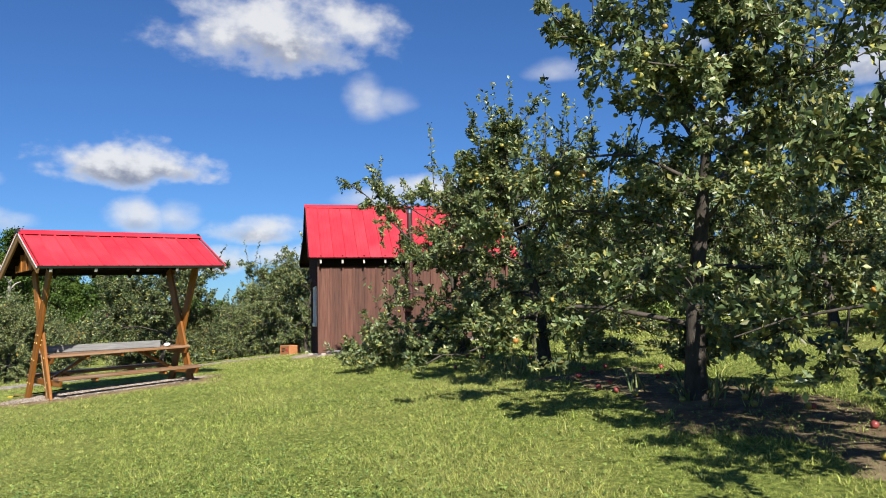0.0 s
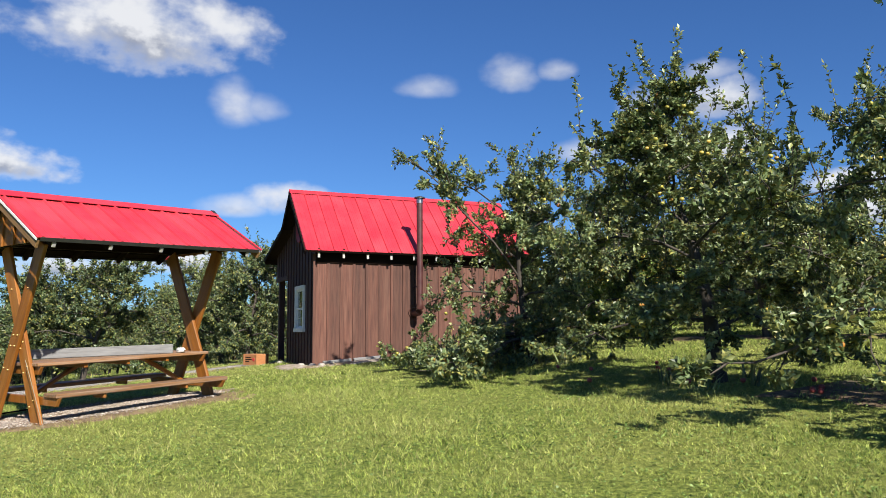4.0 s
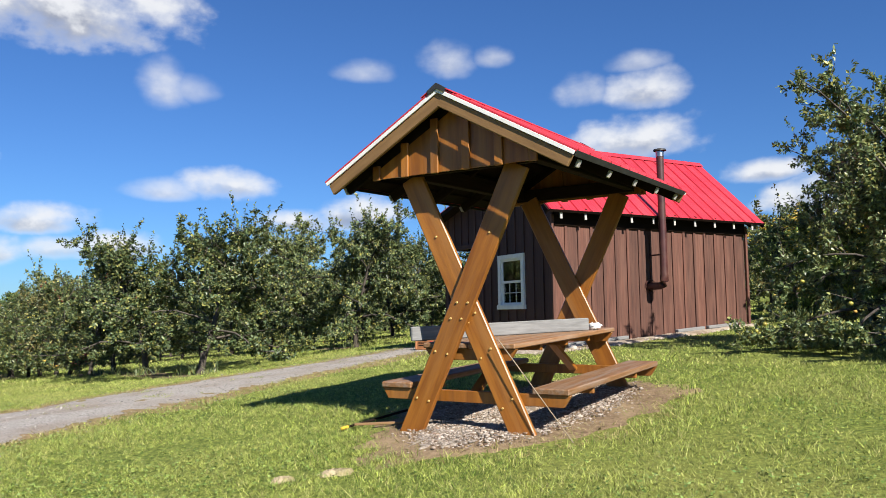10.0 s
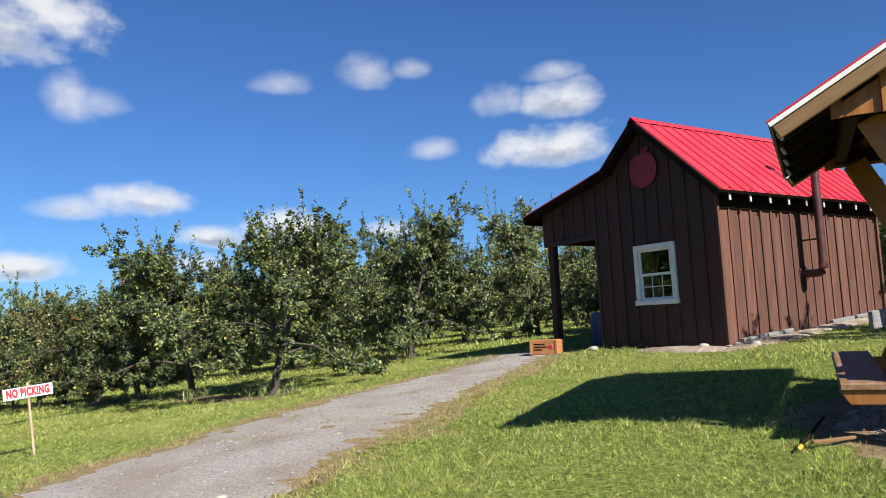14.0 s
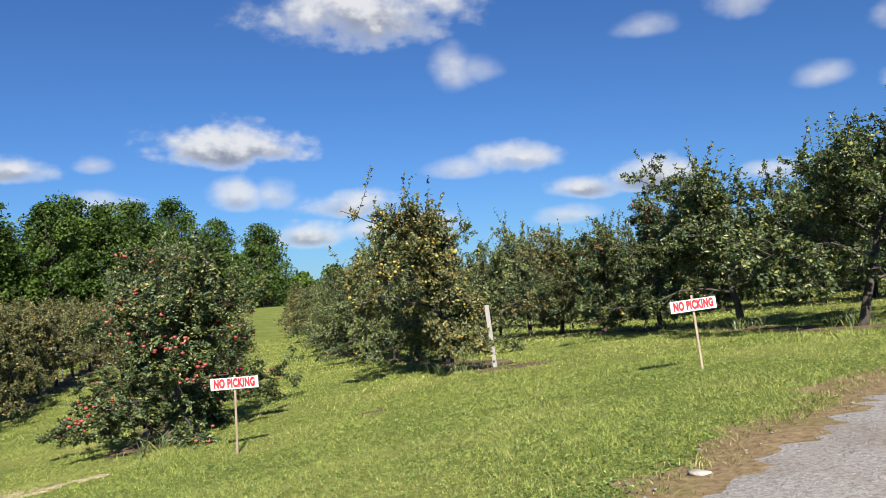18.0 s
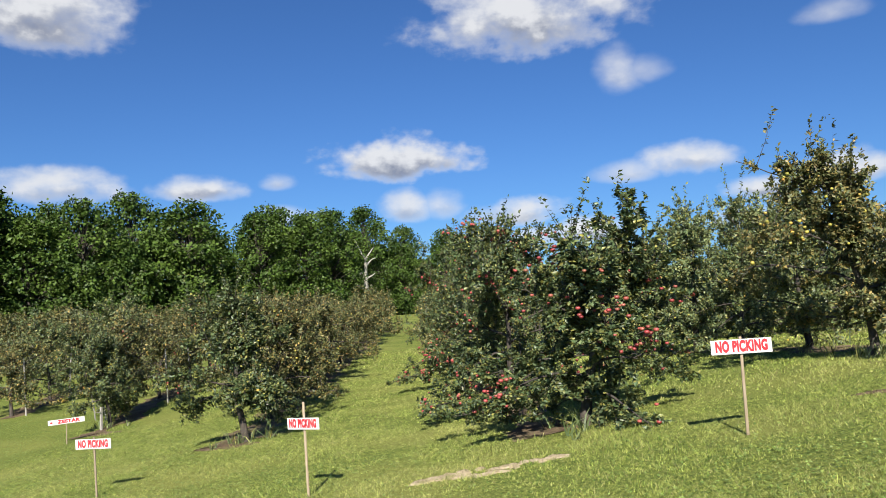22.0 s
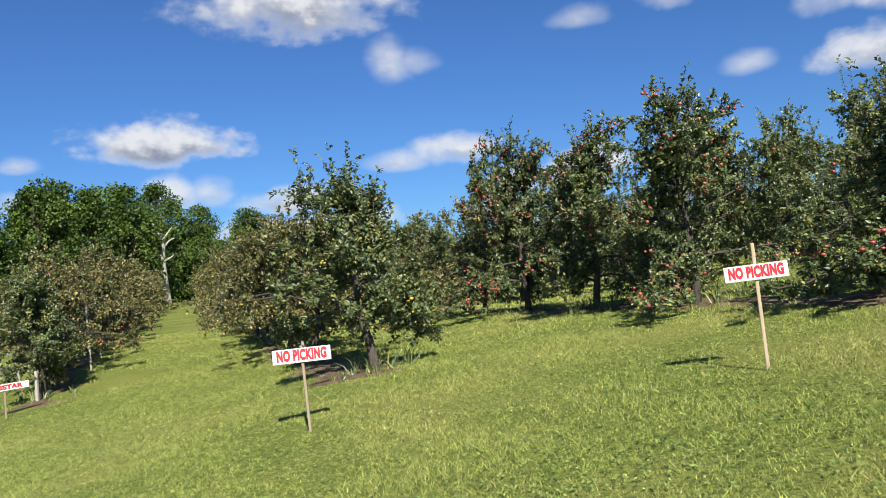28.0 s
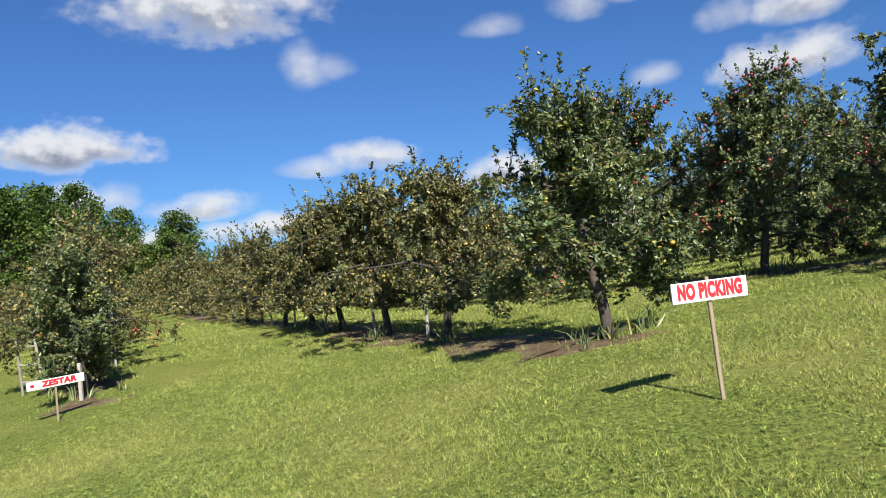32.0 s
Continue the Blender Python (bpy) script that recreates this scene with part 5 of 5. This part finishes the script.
v, f = tube([(0, 0, 0), (0, 0, 0.04), (0, 0, 0.28), (0, 0, 0.32), (0, 0, 0.58), (0, 0, 0.62), (0, 0, 0.63)], [0.24, 0.27, 0.28, 0.29, 0.28, 0.26, 0.01], 24)
link("body", mesh_np("body", v, f, M_BLUE, True), barrel)
# level and stick on the gravel pad
tool_at = sp(0.42, -0.85, 0)
tool = thing("wood_offcut", pose(tool_at.x, tool_at.y, gz(tool_at.x, tool_at.y) + 0.032, 0, 0, 20), "short tan wooden batten lying on the gravel", "batten")
link("bar", beam_mesh("bar", 0.42, 0.03, 0.022, M_TAN, 0.004), tool, "", pose(-0.27, 0, 0, 90, 0, 90))
stick_a, stick_b = Vector((-5.39, 7.46, 0)), Vector((-4.89, 8.21, 0))
stick = thing("hand_saw_pole", pose(stick_a.x, stick_a.y, gz(stick_a.x, stick_a.y) + 0.03), "thin dark pole with a yellow grip on the ground", "pole")
end = (stick_b.x - stick_a.x, stick_b.y - stick_a.y, gz(stick_b.x, stick_b.y) - gz(stick_a.x, stick_a.y) + 0.02)
link("shaft", beam_mesh("shaft", 0.90, 0.02, 0.02, M_UNDER, 0.006), stick, "", axis_pose((0, 0, 0), end, UP))
link("grip", beam_mesh("grip", 0.09, 0.028, 0.028, M_YELLOW, 0.01), stick, "yellow grip", axis_pose((0, 0, 0), end, UP))
stick2_a = sp(0.20, 0.95, 0)
rod = thing("wire_rod", pose(stick2_a.x, stick2_a.y, gz(stick2_a.x, stick2_a.y)), "thin rusty rod leaning on the shelter leg", "rod")
link("rod", beam_mesh("rod", 0.95, 0.007, 0.007, M_STAKE, 0.002), rod, "", axis_pose((0, 0, 0), SB * -0.62 + UP * 0.72 + SA * 0.06, SA))

picket_sign(-13.083, 11.992, -5.0, 0.56, 0.146, 0.91, "NO PICKING", 0.122, 28, low=0.716, tilt=-0.8)
picket_sign(-18.163, 9.252, -0.3, 0.585, 0.145, 0.95, "NO PICKING", 0.126, 35, low=0.781, tilt=-1.2)
picket_sign(-22.52, 7.13, -1.8, 0.515, 0.135, 1.09, "NO PICKING", 0.112, 8, low=0.772, tilt=-1.3)
picket_sign(-26.883, 6.494, -2.2, 0.597, 0.148, 0.875, "NO PICKING", 0.128, 31, low=0.704, tilt=0.8)

# bare soil along the rows
ROWS_SOIL = [((4.3, 8.0), (9.6, 1.1), 1.5)] + [(at_row(p, q0), at_row(p, q1), w) for p, q0, q1, w in ((-7.8, 21.8, 60, 0.9), (-13.2, 26.9, 70, 1.2), (-18.6, 33.6, 70, 1.0), (-1.6, 23.0, 60, 1.0), (3.7, 19.3, 60, 1.0), (9.2, 22, 60, 1.0), (14.4, -14, 60, 1.0), (-24, 39, 70, 1.0))]
for i, (a, b, w) in enumerate(ROWS_SOIL):
    tagged(link("soil_strip", strip_mesh("soil_strip", [a, ((a[0] + b[0]) / 2, (a[1] + b[1]) / 2), b], [w, w, w], M_DIRT, 0.004, 0.42, 0.2, 9, 60 + i)), "bare brown soil strip under a row of trees", "bare ground", kind="structure")


def off_line(x, y, a, b):
    """Distances from a stretch of straight line."""
    d = np.subtract(b, a)
    t = np.clip(((x - a[0]) * d[0] + (y - a[1]) * d[1]) / (d @ d), 0, 1)
    return np.hypot(x - a[0] - t * d[0], y - a[1] - t * d[1])


streaks = random.Random(14)
for i in range(30):
    f = streaks.random()
    wide = 0.26 * (1 - abs(2 * f - 1) ** 3)
    patch("bare_ground", -21.3 + 1.3 * f + streaks.gauss(0, wide * 0.5), 7.72 + 0.95 * f + streaks.gauss(0, wide * 0.6), streaks.uniform(0.06, 0.17), streaks.uniform(0.04, 0.11), streaks.uniform(0, 3), M_SAND, 0.004, 131 + i, "dry cream-coloured bare streak in the lawn", 0.8)
for i, (x, y, rx, ry, t) in enumerate(((-28.1, 9.5, 0.75, 0.35, 0.3), (-16.9, 14.7, 0.8, 0.35, 0.2), (-36.9, 10.6, 0.7, 0.3, 0.6), (-11.3, 16.9, 0.8, 0.3, 0.3), (-8.9, 10.3, 0.5, 0.25, 1.0), (-37.0, 7.4, 0.5, 0.2, 0.4), (-17.46, 11.17, 0.26, 0.1, 0.5))):
    patch("bare_ground", x, y, rx, ry, t, M_DIRT, 0.003, 41 + i, "bare earth worn through the lawn", 0.6)

for i, (x, y, rx, ry, t) in enumerate(((-5.05, 6.17, 0.12, 0.06, 0.1), (-5.38, 6.05, 0.08, 0.04, 0.3))):
    patch("bare_ground", x, y, rx, ry, t, M_SAND, 0.012, 171 + i, "dry pale bare spot in the lawn", 0.6)

# posts that hold the trees of the western rows
for p, q0, count, tall in ((-13.35, 30.9, 8, 0.8), (-18.0, 37.7, 7, 1.8), (-23.4, 39.6, 7, 2.0), (-29.5, 43.0, 5, 2.0)):
    for k in range(count):
        x, y = at_row(p, q0 + 3.1 * k + place_rng.uniform(-0.3, 0.3))
        post = thing("support_post", pose(x, y, gz(x, y), place_rng.uniform(-3, 3), place_rng.uniform(-3, 3), place_rng.uniform(0, 90)), "pale grey wooden post supporting an apple tree", "post", "tree posts")
        link("shaft", beam_mesh("shaft", tall + 0.1, 0.048, 0.048, M_POST, 0.01), post, "", pose(0, 0, -0.1))
post = thing("support_post", axis_pose((-17.34, 14.83, gz(-17.34, 14.83)), (-17.58, 15.07, gz(-17.34, 14.83) + 1.15), Vector((0.75, 0.66, 0))), "white wooden post leaning beside an apple tree", "post", "tree posts")
link("shaft", beam_mesh("shaft", 1.28, 0.085, 0.035, M_POST, 0.006), post, "", pose(0, 0, -0.1))
post = thing("support_post", pose(-37.39, 10.97, gz(-37.39, 10.97), 0, 0, 20), "white wooden post beside an apple tree", "post", "tree posts")
link("shaft", beam_mesh("shaft", 0.75, 0.06, 0.06, M_POST, 0.006), post, "", pose(0, 0, -0.1))
picket_sign(-36.60, 9.72, 0.0, 0.88, 0.135, 0.66, "ZESTAR", 0.115, 72, True, 0.53, tilt=-2)


# white picking ladder leaning into the first tree of the far row
lad = thing("orchard_ladder", pose(-39.4, 11.8, gz(-39.4, 11.8), 12, 0, 25), "short weathered white wooden picking ladder leaning into an apple tree", "ladder")
for sx in (-1, 1):
    link("rail", beam_mesh("rail", 1.10, 0.045, 0.03, M_POST, 0.006), lad, "", axis_pose((0.21 * sx, 0, -0.02), (0.17 * sx, 0, 1.08), Vector((1, 0, 0))))
for k in range(3):
    half = 0.21 - 0.08 * (0.25 + 0.35 * k) / 2.2
    link("rung", beam_mesh("rung", 2 * half, 0.035, 0.022, M_POST, 0.005), lad, "", axis_pose((-half, -0.012, 0.25 + 0.35 * k), (half, -0.012, 0.25 + 0.35 * k), Vector((0, 0, 1))))


# tall yellow-flowered weeds behind the cabin
def flower_clump(x, y, seed, height):
    rng = np.random.default_rng(seed)
    stems, pos, along, tops = [], [], [], []
    for _ in range(46):
        a, r = rng.uniform(0, 6.283), 0.75 * math.sqrt(rng.uniform(0, 1))
        line = bent_line((r * math.cos(a), r * math.sin(a), -0.05), (0.25 * math.cos(a), 0.25 * math.sin(a), 1), height * rng.uniform(0.7, 1.05), 6, 0.05, 0.0, rng)
        stems.append(tube(line, np.linspace(0.010, 0.004, 7), 4))
        t = rng.uniform(0.1, 1, 70)
        g = np.linspace(0, 1, 7)
        pos.append(np.stack([np.interp(t, g, line[:, k]) for k in range(3)], -1) + rng.normal(0, 0.03, (70, 3)))
        along.append(rng.normal(0, 1, (70, 3)) + [0, 0, 0.2])
        tops.append(line[-1] + rng.normal(0, 0.07, (7, 3)))
    clump = thing("flowering_weed", pose(x, y, gz(x, y)), "tall green weed clump with yellow flowers", "weeds", "yellow flowers")
    v, f = joined(stems)
    link("stems", mesh_np("stems", v, f, M_LEAF, True), clump)
    link("leaves", leaf_mesh("leaves", np.concatenate(pos), np.concatenate(along), 0.11, rng, M_CLOVER), clump)
    bv, bf = ball(0.032, 3, 6)
    tp = np.concatenate(tops)
    fv = (bv[None] * [1, 1, 0.5] + tp[:, None]).reshape(-1, 3)
    ff = (bf[None] + (np.arange(len(tp)) * len(bv))[:, None, None]).reshape(-1, 4)
    tagged(link("blossoms", mesh_np("blossoms", fv, ff, M_YELLOW, True), clump, "yellow blossoms"), kind="stuff")


for i, (x, y, h) in enumerate(((2.3, 19.4, 2.3), (3.3, 20.3, 2.5), (3.0, 18.6, 1.9))):
    flower_clump(x, y, 200 + i, h)


# ---------------------------------------------------------------- stones, litter, weeds
def scatter_stones(name, spots, size, mat, label, seed, lift=0.012):
    rng = np.random.default_rng(seed)
    bv, bf = ball(1.0, 3, 5)
    n = len(spots)
    s = size * rng.gamma(3, 0.33, (n, 1, 1)) * rng.uniform(0.6, 1.3, (n, 1, 3)) * [1, 1, 0.55]
    x, y = spots[:, 0], spots[:, 1]
    c = np.stack([x, y, ground_z(x, y) + lift], -1)
    v = bv[None] * (1 + 0.18 * rng.normal(0, 1, (n, len(bv), 1))) * s + c[:, None]
    f = bf[None] + (np.arange(n) * len(bv))[:, None, None]
    return tagged(link(name, mesh_np(name, v.reshape(-1, 3), f.reshape(-1, 4), mat)), label, "gravel", kind="stuff")


srng = np.random.default_rng(8)
t = srng.uniform(0.35, 1, 9000)
run = np.array(ROAD)
rx, ry = np.interp(t, np.linspace(0, 1, 11), run[:, 0]), np.interp(t, np.linspace(0, 1, 11), run[:, 1])
spots = np.stack([rx + srng.normal(0, 0.75, 9000), ry + srng.normal(0, 0.3, 9000)], -1)
scatter_stones("gravel_stones", spots[spots[:, 1] > 3], 0.0065, M_PEBBLE, "loose pale gravel on the drive", 1)
ang, rad = srng.uniform(0, 6.283, 15000), np.sqrt(srng.uniform(0, 1, 15000))
lx, ly = 1.62 * rad * np.cos(ang) + srng.normal(0, 0.08, 15000), 0.74 * rad * np.sin(ang) + srng.normal(0, 0.09, 15000)
spots = np.stack([pc.x + SA.x * lx + SB.x * ly, pc.y + SA.y * lx + SB.y * ly], -1)
scatter_stones("gravel_stones", spots, 0.0068, M_GRIT, "pale gravel under the picnic shelter", 2, 0.02)
u, w = srng.uniform(-0.4, 4.6, 1300), -np.abs(srng.normal(0, 0.3, 1300)) - 0.05
spots = np.stack([C0.x + CU.x * u + CV.x * w, C0.y + CU.y * u + CV.y * w], -1)
scatter_stones("gravel_stones", spots, 0.010, M_STONE, "pale gravel along the cabin wall", 3)


def field_stone(x, y, sx, sy, sz, seed, label="pale flat stone half sunk in the lawn"):
    rng = np.random.default_rng(seed)
    v, f = ball(1.0, 6, 10)
    v = v * (1 + 0.10 * rng.normal(0, 1, (len(v), 1))) * [sx, sy, sz]
    stone = thing("stone", pose(x, y, gz(x, y) + sz * 0.3, 0, 0, rng.uniform(0, 180)), label, "stone", "loose stones")
    link("body", mesh_np("body", v, f, M_STONE, True), stone)


for i, (x, y, sx, sy, sz) in enumerate(((-11.0, 7.05, 0.06, 0.04, 0.02), (-10.888, 6.798, 0.075, 0.05, 0.022), (-9.44, 7.61, 0.10, 0.05, 0.02), (-9.26, 7.88, 0.05, 0.035, 0.02), (-10.08, 7.47, 0.05, 0.04, 0.02), (-12.1, 7.01, 0.07, 0.05, 0.02),
                                        (-18.3, 5.3, 0.1, 0.06, 0.02))):
    field_stone(x, y, sx, sy, sz, 80 + i)
for i, (u, v) in enumerate(((-0.1, -0.25), (0.05, -0.42), (0.3, -0.3), (-0.2, 0.3), (-0.15, 2.7))):
    p = cp(u, v, 0)
    field_stone(p.x, p.y, 0.09, 0.07, 0.06, 95 + i, "pale rounded stone at the foot of the cabin wall")


def weeds(name, spots, height, width, seed, mat, label, lean=0.5, blades=9):
    """Tufts of long blades."""
    rng = np.random.default_rng(seed)
    n = len(spots) * blades
    at = np.repeat(spots, blades, 0) + rng.normal(0, 0.035, (n, 2))
    h = height * rng.uniform(0.4, 1.2, n) * np.repeat(rng.uniform(0.5, 1.2, len(spots)), blades)
    a, ln = rng.uniform(0, 6.283, n), rng.normal(0, lean, (n, 2))
    base = np.stack([at[:, 0], at[:, 1], ground_z(at[:, 0], at[:, 1]) - 0.01], -1)
    off = np.stack([np.cos(a), np.sin(a), 0 * a], -1) * width / 2
    mid = base + np.stack([ln[:, 0] * h * 0.35, ln[:, 1] * h * 0.35, h * 0.6], -1)
    tip = base + np.stack([ln[:, 0] * h, ln[:, 1] * h, h * 0.9], -1)
    v = np.stack([base - off, base + off, mid + off * 0.8, mid - off * 0.8, tip], 1).reshape(-1, 3)
    k = np.arange(n)[:, None] * 5
    f = np.concatenate([k + [0, 1, 2], k + [0, 2, 3], k + [3, 2, 4]], 1).reshape(-1, 3)
    return tagged(link(name, mesh_np(name, v, f, mat)), label, "grass", kind="stuff")


tuft = []
for a, b, w in ROWS_SOIL[:6]:
    d = np.subtract(b, a)
    length = min(math.hypot(*d), 26)
    d = d / math.hypot(*d)
    n = int(length * 14)
    q, side = srng.uniform(-0.6, length, n), srng.choice([-1, 1], n) * np.abs(srng.normal(0.62, 0.28, n)) * w
    tuft.append(np.stack([a[0] + d[0] * q - d[1] * side, a[1] + d[1] * q + d[0] * side], -1))
weeds("long_grass", np.concatenate(tuft), 0.11, 0.007, 5, M_BLADE, "long unmown grass along the tree rows")
near_trees = np.array([(x, y) for x, y in TREES if np.hypot(x + 14, y - 10) < 30][:24])
weeds("suckers", np.repeat(near_trees, 10, 0) + srng.normal(0, 0.3, (len(near_trees) * 10, 2)), 0.32, 0.022, 6, M_LEAF, "leafy suckers at the feet of the apple trees", 0.6)
s = srng.uniform(0, 6.283, 110)
weeds("long_grass", np.stack([pc.x + SA.x * 2.05 * np.cos(s) + SB.x * 1.3 * np.sin(s), pc.y + SA.y * 2.05 * np.cos(s) + SB.y * 1.3 * np.sin(s)], -1) + srng.normal(0, 0.1, (110, 2)), 0.07, 0.006, 7, M_BLADE, "long grass round the shelter's bare ground")
t = srng.uniform(0.35, 1, 260)
rx, ry = np.interp(t, np.linspace(0, 1, 11), run[:, 0]), np.interp(t, np.linspace(0, 1, 11), run[:, 1])
side = srng.choice([-1, 0.05, 1], 260, p=[0.44, 0.12, 0.44]) * np.interp(t, np.linspace(0, 1, 11), ROAD_W) * 0.54
weeds("long_grass", np.stack([rx + side * 0.93 + srng.normal(0, 0.12, 260), ry - side * 0.36 + srng.normal(0, 0.12, 260)], -1), 0.055, 0.007, 9, M_BLADE, "grass tufts growing in the drive and its edges")

t = srng.uniform(0.3, 1, 2600)
rx, ry = np.interp(t, np.linspace(0, 1, 11), run[:, 0]), np.interp(t, np.linspace(0, 1, 11), run[:, 1])
side = srng.choice([-1, 1], 2600) * (np.interp(t, np.linspace(0, 1, 11), ROAD_W) * 0.5 + srng.normal(0.12, 0.13, 2600))
weeds("dry_grass", np.stack([rx + side * 0.93, ry - side * 0.36], -1), 0.04, 0.008, 19, M_STRAW, "dry straw-coloured grass along the edges of the drive", 1.3, 6)

ang, rad = srng.uniform(0, 6.283, 900), np.sqrt(srng.uniform(0.25, 1.05, 900))
weeds("dry_grass", np.stack([pc.x + SA.x * 1.95 * rad * np.cos(ang) + SB.x * 1.3 * rad * np.sin(ang), pc.y + SA.y * 1.95 * rad * np.cos(ang) + SB.y * 1.3 * rad * np.sin(ang)], -1), 0.035, 0.006, 29, M_STRAW, "dead straw littered round the picnic shelter", 2.0, 6)

# grass clumps and weeds rooted in the drive
clumps = np.array([(-9.0, 11.03), (-8.8, 11.0), (-9.2, 11.1), (-10.74, 10.76), (-9.82, 11.91), (-9.93, 10.48), (-9.62, 10.3), (-9.7, 12.1), (-8.3, 13.0)])
weeds("drive_weeds", np.repeat(clumps, 9, 0) + srng.normal(0, 1, (81, 2)) * [0.17, 0.09], 0.05, 0.008, 39, M_BLADE, "low green weeds rooted in the gravel drive", 0.9)

# windfall apples under the first row
bv, bf = ball(0.031)
FALLEN = [mesh_np("windfall_apple", bv, bf, mat, True) for mat in (M_GOLD, M_RED)]
for i in range(36):
    f = srng.uniform(0.1, 0.95)
    x, y = 1.4 + 7.0 * f + srng.normal(0.05, 0.45), 11.6 - 8.8 * f + srng.normal(0.0, 0.4)
    apple = link("windfall_apple", FALLEN[i % 3 > 0], None, "", pose(x, y, gz(x, y) + 0.03, srng.uniform(0, 90), 0, srng.uniform(0, 360)))
    tagged(apple, "fallen apple lying in the grass under the trees", "apple", "windfall apples")

# ---------------------------------------------------------------- grass
EDGE_X, EDGE_Y = [-46, -34, -30, -26, -23, -20, -17.5, -14, -11, -8, -5, -2, 0, 3, 7, 11], [7.0, 5.3, 3.8, 3.3, 3.0, 3.3, 4.6, 6.3, 6.5, 5.5, 4.6, 2.0, 1.7, 2.1, 2.6, 2.6]


def grass_field(seed, count, d0, d1, height, width):
    rng = np.random.default_rng(seed)
    n = int(count * 1.9)
    x = rng.uniform(-36, 9, n) if d1 < 9 else rng.uniform(-46, 11, n)
    y = np.interp(x, EDGE_X, EDGE_Y) + rng.uniform(d0, d1, n)
    bare = in_road(x, y, 0.03 + 0.2 * np.sin(x * 3.1) * np.sin(y * 2.7))
    bare |= in_road(x, y, 0.34 + 0.2 * np.sin(x * 1.9 + y)) & (rng.uniform(0, 1, n) < 0.72)
    for cx, cy, rx, ry, turn in PATCHES:
        c, s = math.cos(turn), math.sin(turn)
        lx, ly = (c * (x - cx) + s * (y - cy)) / rx, (-s * (x - cx) + c * (y - cy)) / ry
        bare |= (lx**2 + ly**2 < 0.9) & (rng.uniform(0, 1, n) < (1.25 if rx > 1.5 else 1.0) - 0.5 * (lx**2 + ly**2))
    for a, b, w in ROWS_SOIL:
        bare |= (off_line(x, y, a, b) < w * 0.42) & (rng.uniform(0, 1, n) < 0.7)
    cu, cv = (x - C0.x) * CU.x + (y - C0.y) * CU.y, (x - C0.x) * CV.x + (y - C0.y) * CV.y
    bare |= (cu > -0.02) & (cu < C_LEN) & (cv > -0.05) & (cv < 4.0)
    # tufts: thick and thin spots a hand wide
    table = np.random.default_rng(4).uniform(0, 1, 65536)
    tuft_of = lambda size, k: table[((np.floor(x / size).astype(np.int64) * 73856093) ^ (np.floor(y / size).astype(np.int64) * 19349663) ^ k) & 65535]
    thick = 0.5 * tuft_of(0.075, 0) + 0.5 * tuft_of(0.19, 77)
    bare |= rng.uniform(0, 1, n) > 0.12 + 1.3 * thick
    x, y, thick = x[~bare], y[~bare], thick[~bare]
    n = len(x)
    clump = 0.95 + 0.45 * np.sin(x * 1.7 + np.sin(y * 2.1)) * np.sin(y * 1.3 + 0.7 * x)
    h = height * rng.gamma(5, 0.2, n) * clump
    h *= 0.35 + 1.3 * thick
    h *= np.where(rng.uniform(0, 1, n) < 0.004, 2.2, 1)
    a, lean = rng.uniform(0, 6.283, n), rng.normal(0, 0.75, (n, 2))
    w = width * rng.uniform(0.6, 1.4, n)
    b = np.stack([x, y, ground_z(x, y) + lump(x, y) - 0.004], -1)
    off = np.stack([np.cos(a) * w / 2, np.sin(a) * w / 2, 0 * a], -1)
    tip = b + np.stack([lean[:, 0] * h, lean[:, 1] * h, h], -1)
    v = np.stack([b - off, b + off, tip], 1).reshape(-1, 3)
    return mesh_np("grass", v, np.arange(3 * n).reshape(-1, 3), M_BLADE)


for seed, count, d0, d1, tall, wide in ((71, 680000, -0.3, 3.0, 0.023, 0.0050), (72, 460000, 3.0, 8.0, 0.024, 0.0070), (73, 260000, 8.0, 17.0, 0.028, 0.014), (74, 150000, 17.0, 40.0, 0.040, 0.040)):
    tagged(link("grass", grass_field(seed, count, d0, d1, tall, wide)), "short mown grass with a few longer blades", "grass", kind="stuff")


def clover_field(seed, count):
    """Low broad leaflets between the blades, thick in patches."""
    rng = np.random.default_rng(seed)
    x = rng.uniform(-44, 10, count * 4)
    y = np.interp(x, EDGE_X, EDGE_Y) + rng.uniform(-0.3, 1, len(x)) ** 2 * 6.0
    want = 0.5 + 0.5 * np.sin(x * 0.9 + 2.0 * np.sin(y * 0.6)) * np.sin(y * 1.1 + 1.3 * np.sin(x * 0.37))
    keep = (rng.uniform(0, 1, len(x)) < want) & ~in_road(x, y, 0.2)
    for cx, cy, rx, ry, turn in PATCHES:
        keep &= np.hypot(x - cx, y - cy) > max(rx, ry)
    x, y = np.repeat(x[keep][:count], 3), np.repeat(y[keep][:count], 3)
    n = len(x)
    a = rng.uniform(0, 6.283, n)
    r = rng.uniform(0.008, 0.014, n)
    c = np.stack([x, y, ground_z(x, y) + lump(x, y) + np.repeat(rng.uniform(0.018, 0.045, n // 3), 3)], -1)
    d = unit(np.stack([np.cos(a), np.sin(a), rng.normal(0.1, 0.35, n)], -1))
    side = unit(np.cross(d, np.array([0, 0, 1.0]) + rng.normal(0, 0.4, (n, 3))))
    v = np.stack([c, c + (d + side * 0.6) * r[:, None], c + d * 2 * r[:, None], c + (d - side * 0.6) * r[:, None]], 1).reshape(-1, 3)
    return mesh_np("clover", v, np.arange(4 * n).reshape(-1, 4), M_CLOVER)


tagged(link("clover", clover_field(91, 60000)), "low clover and broad weeds growing in the lawn", "clover", kind="stuff")
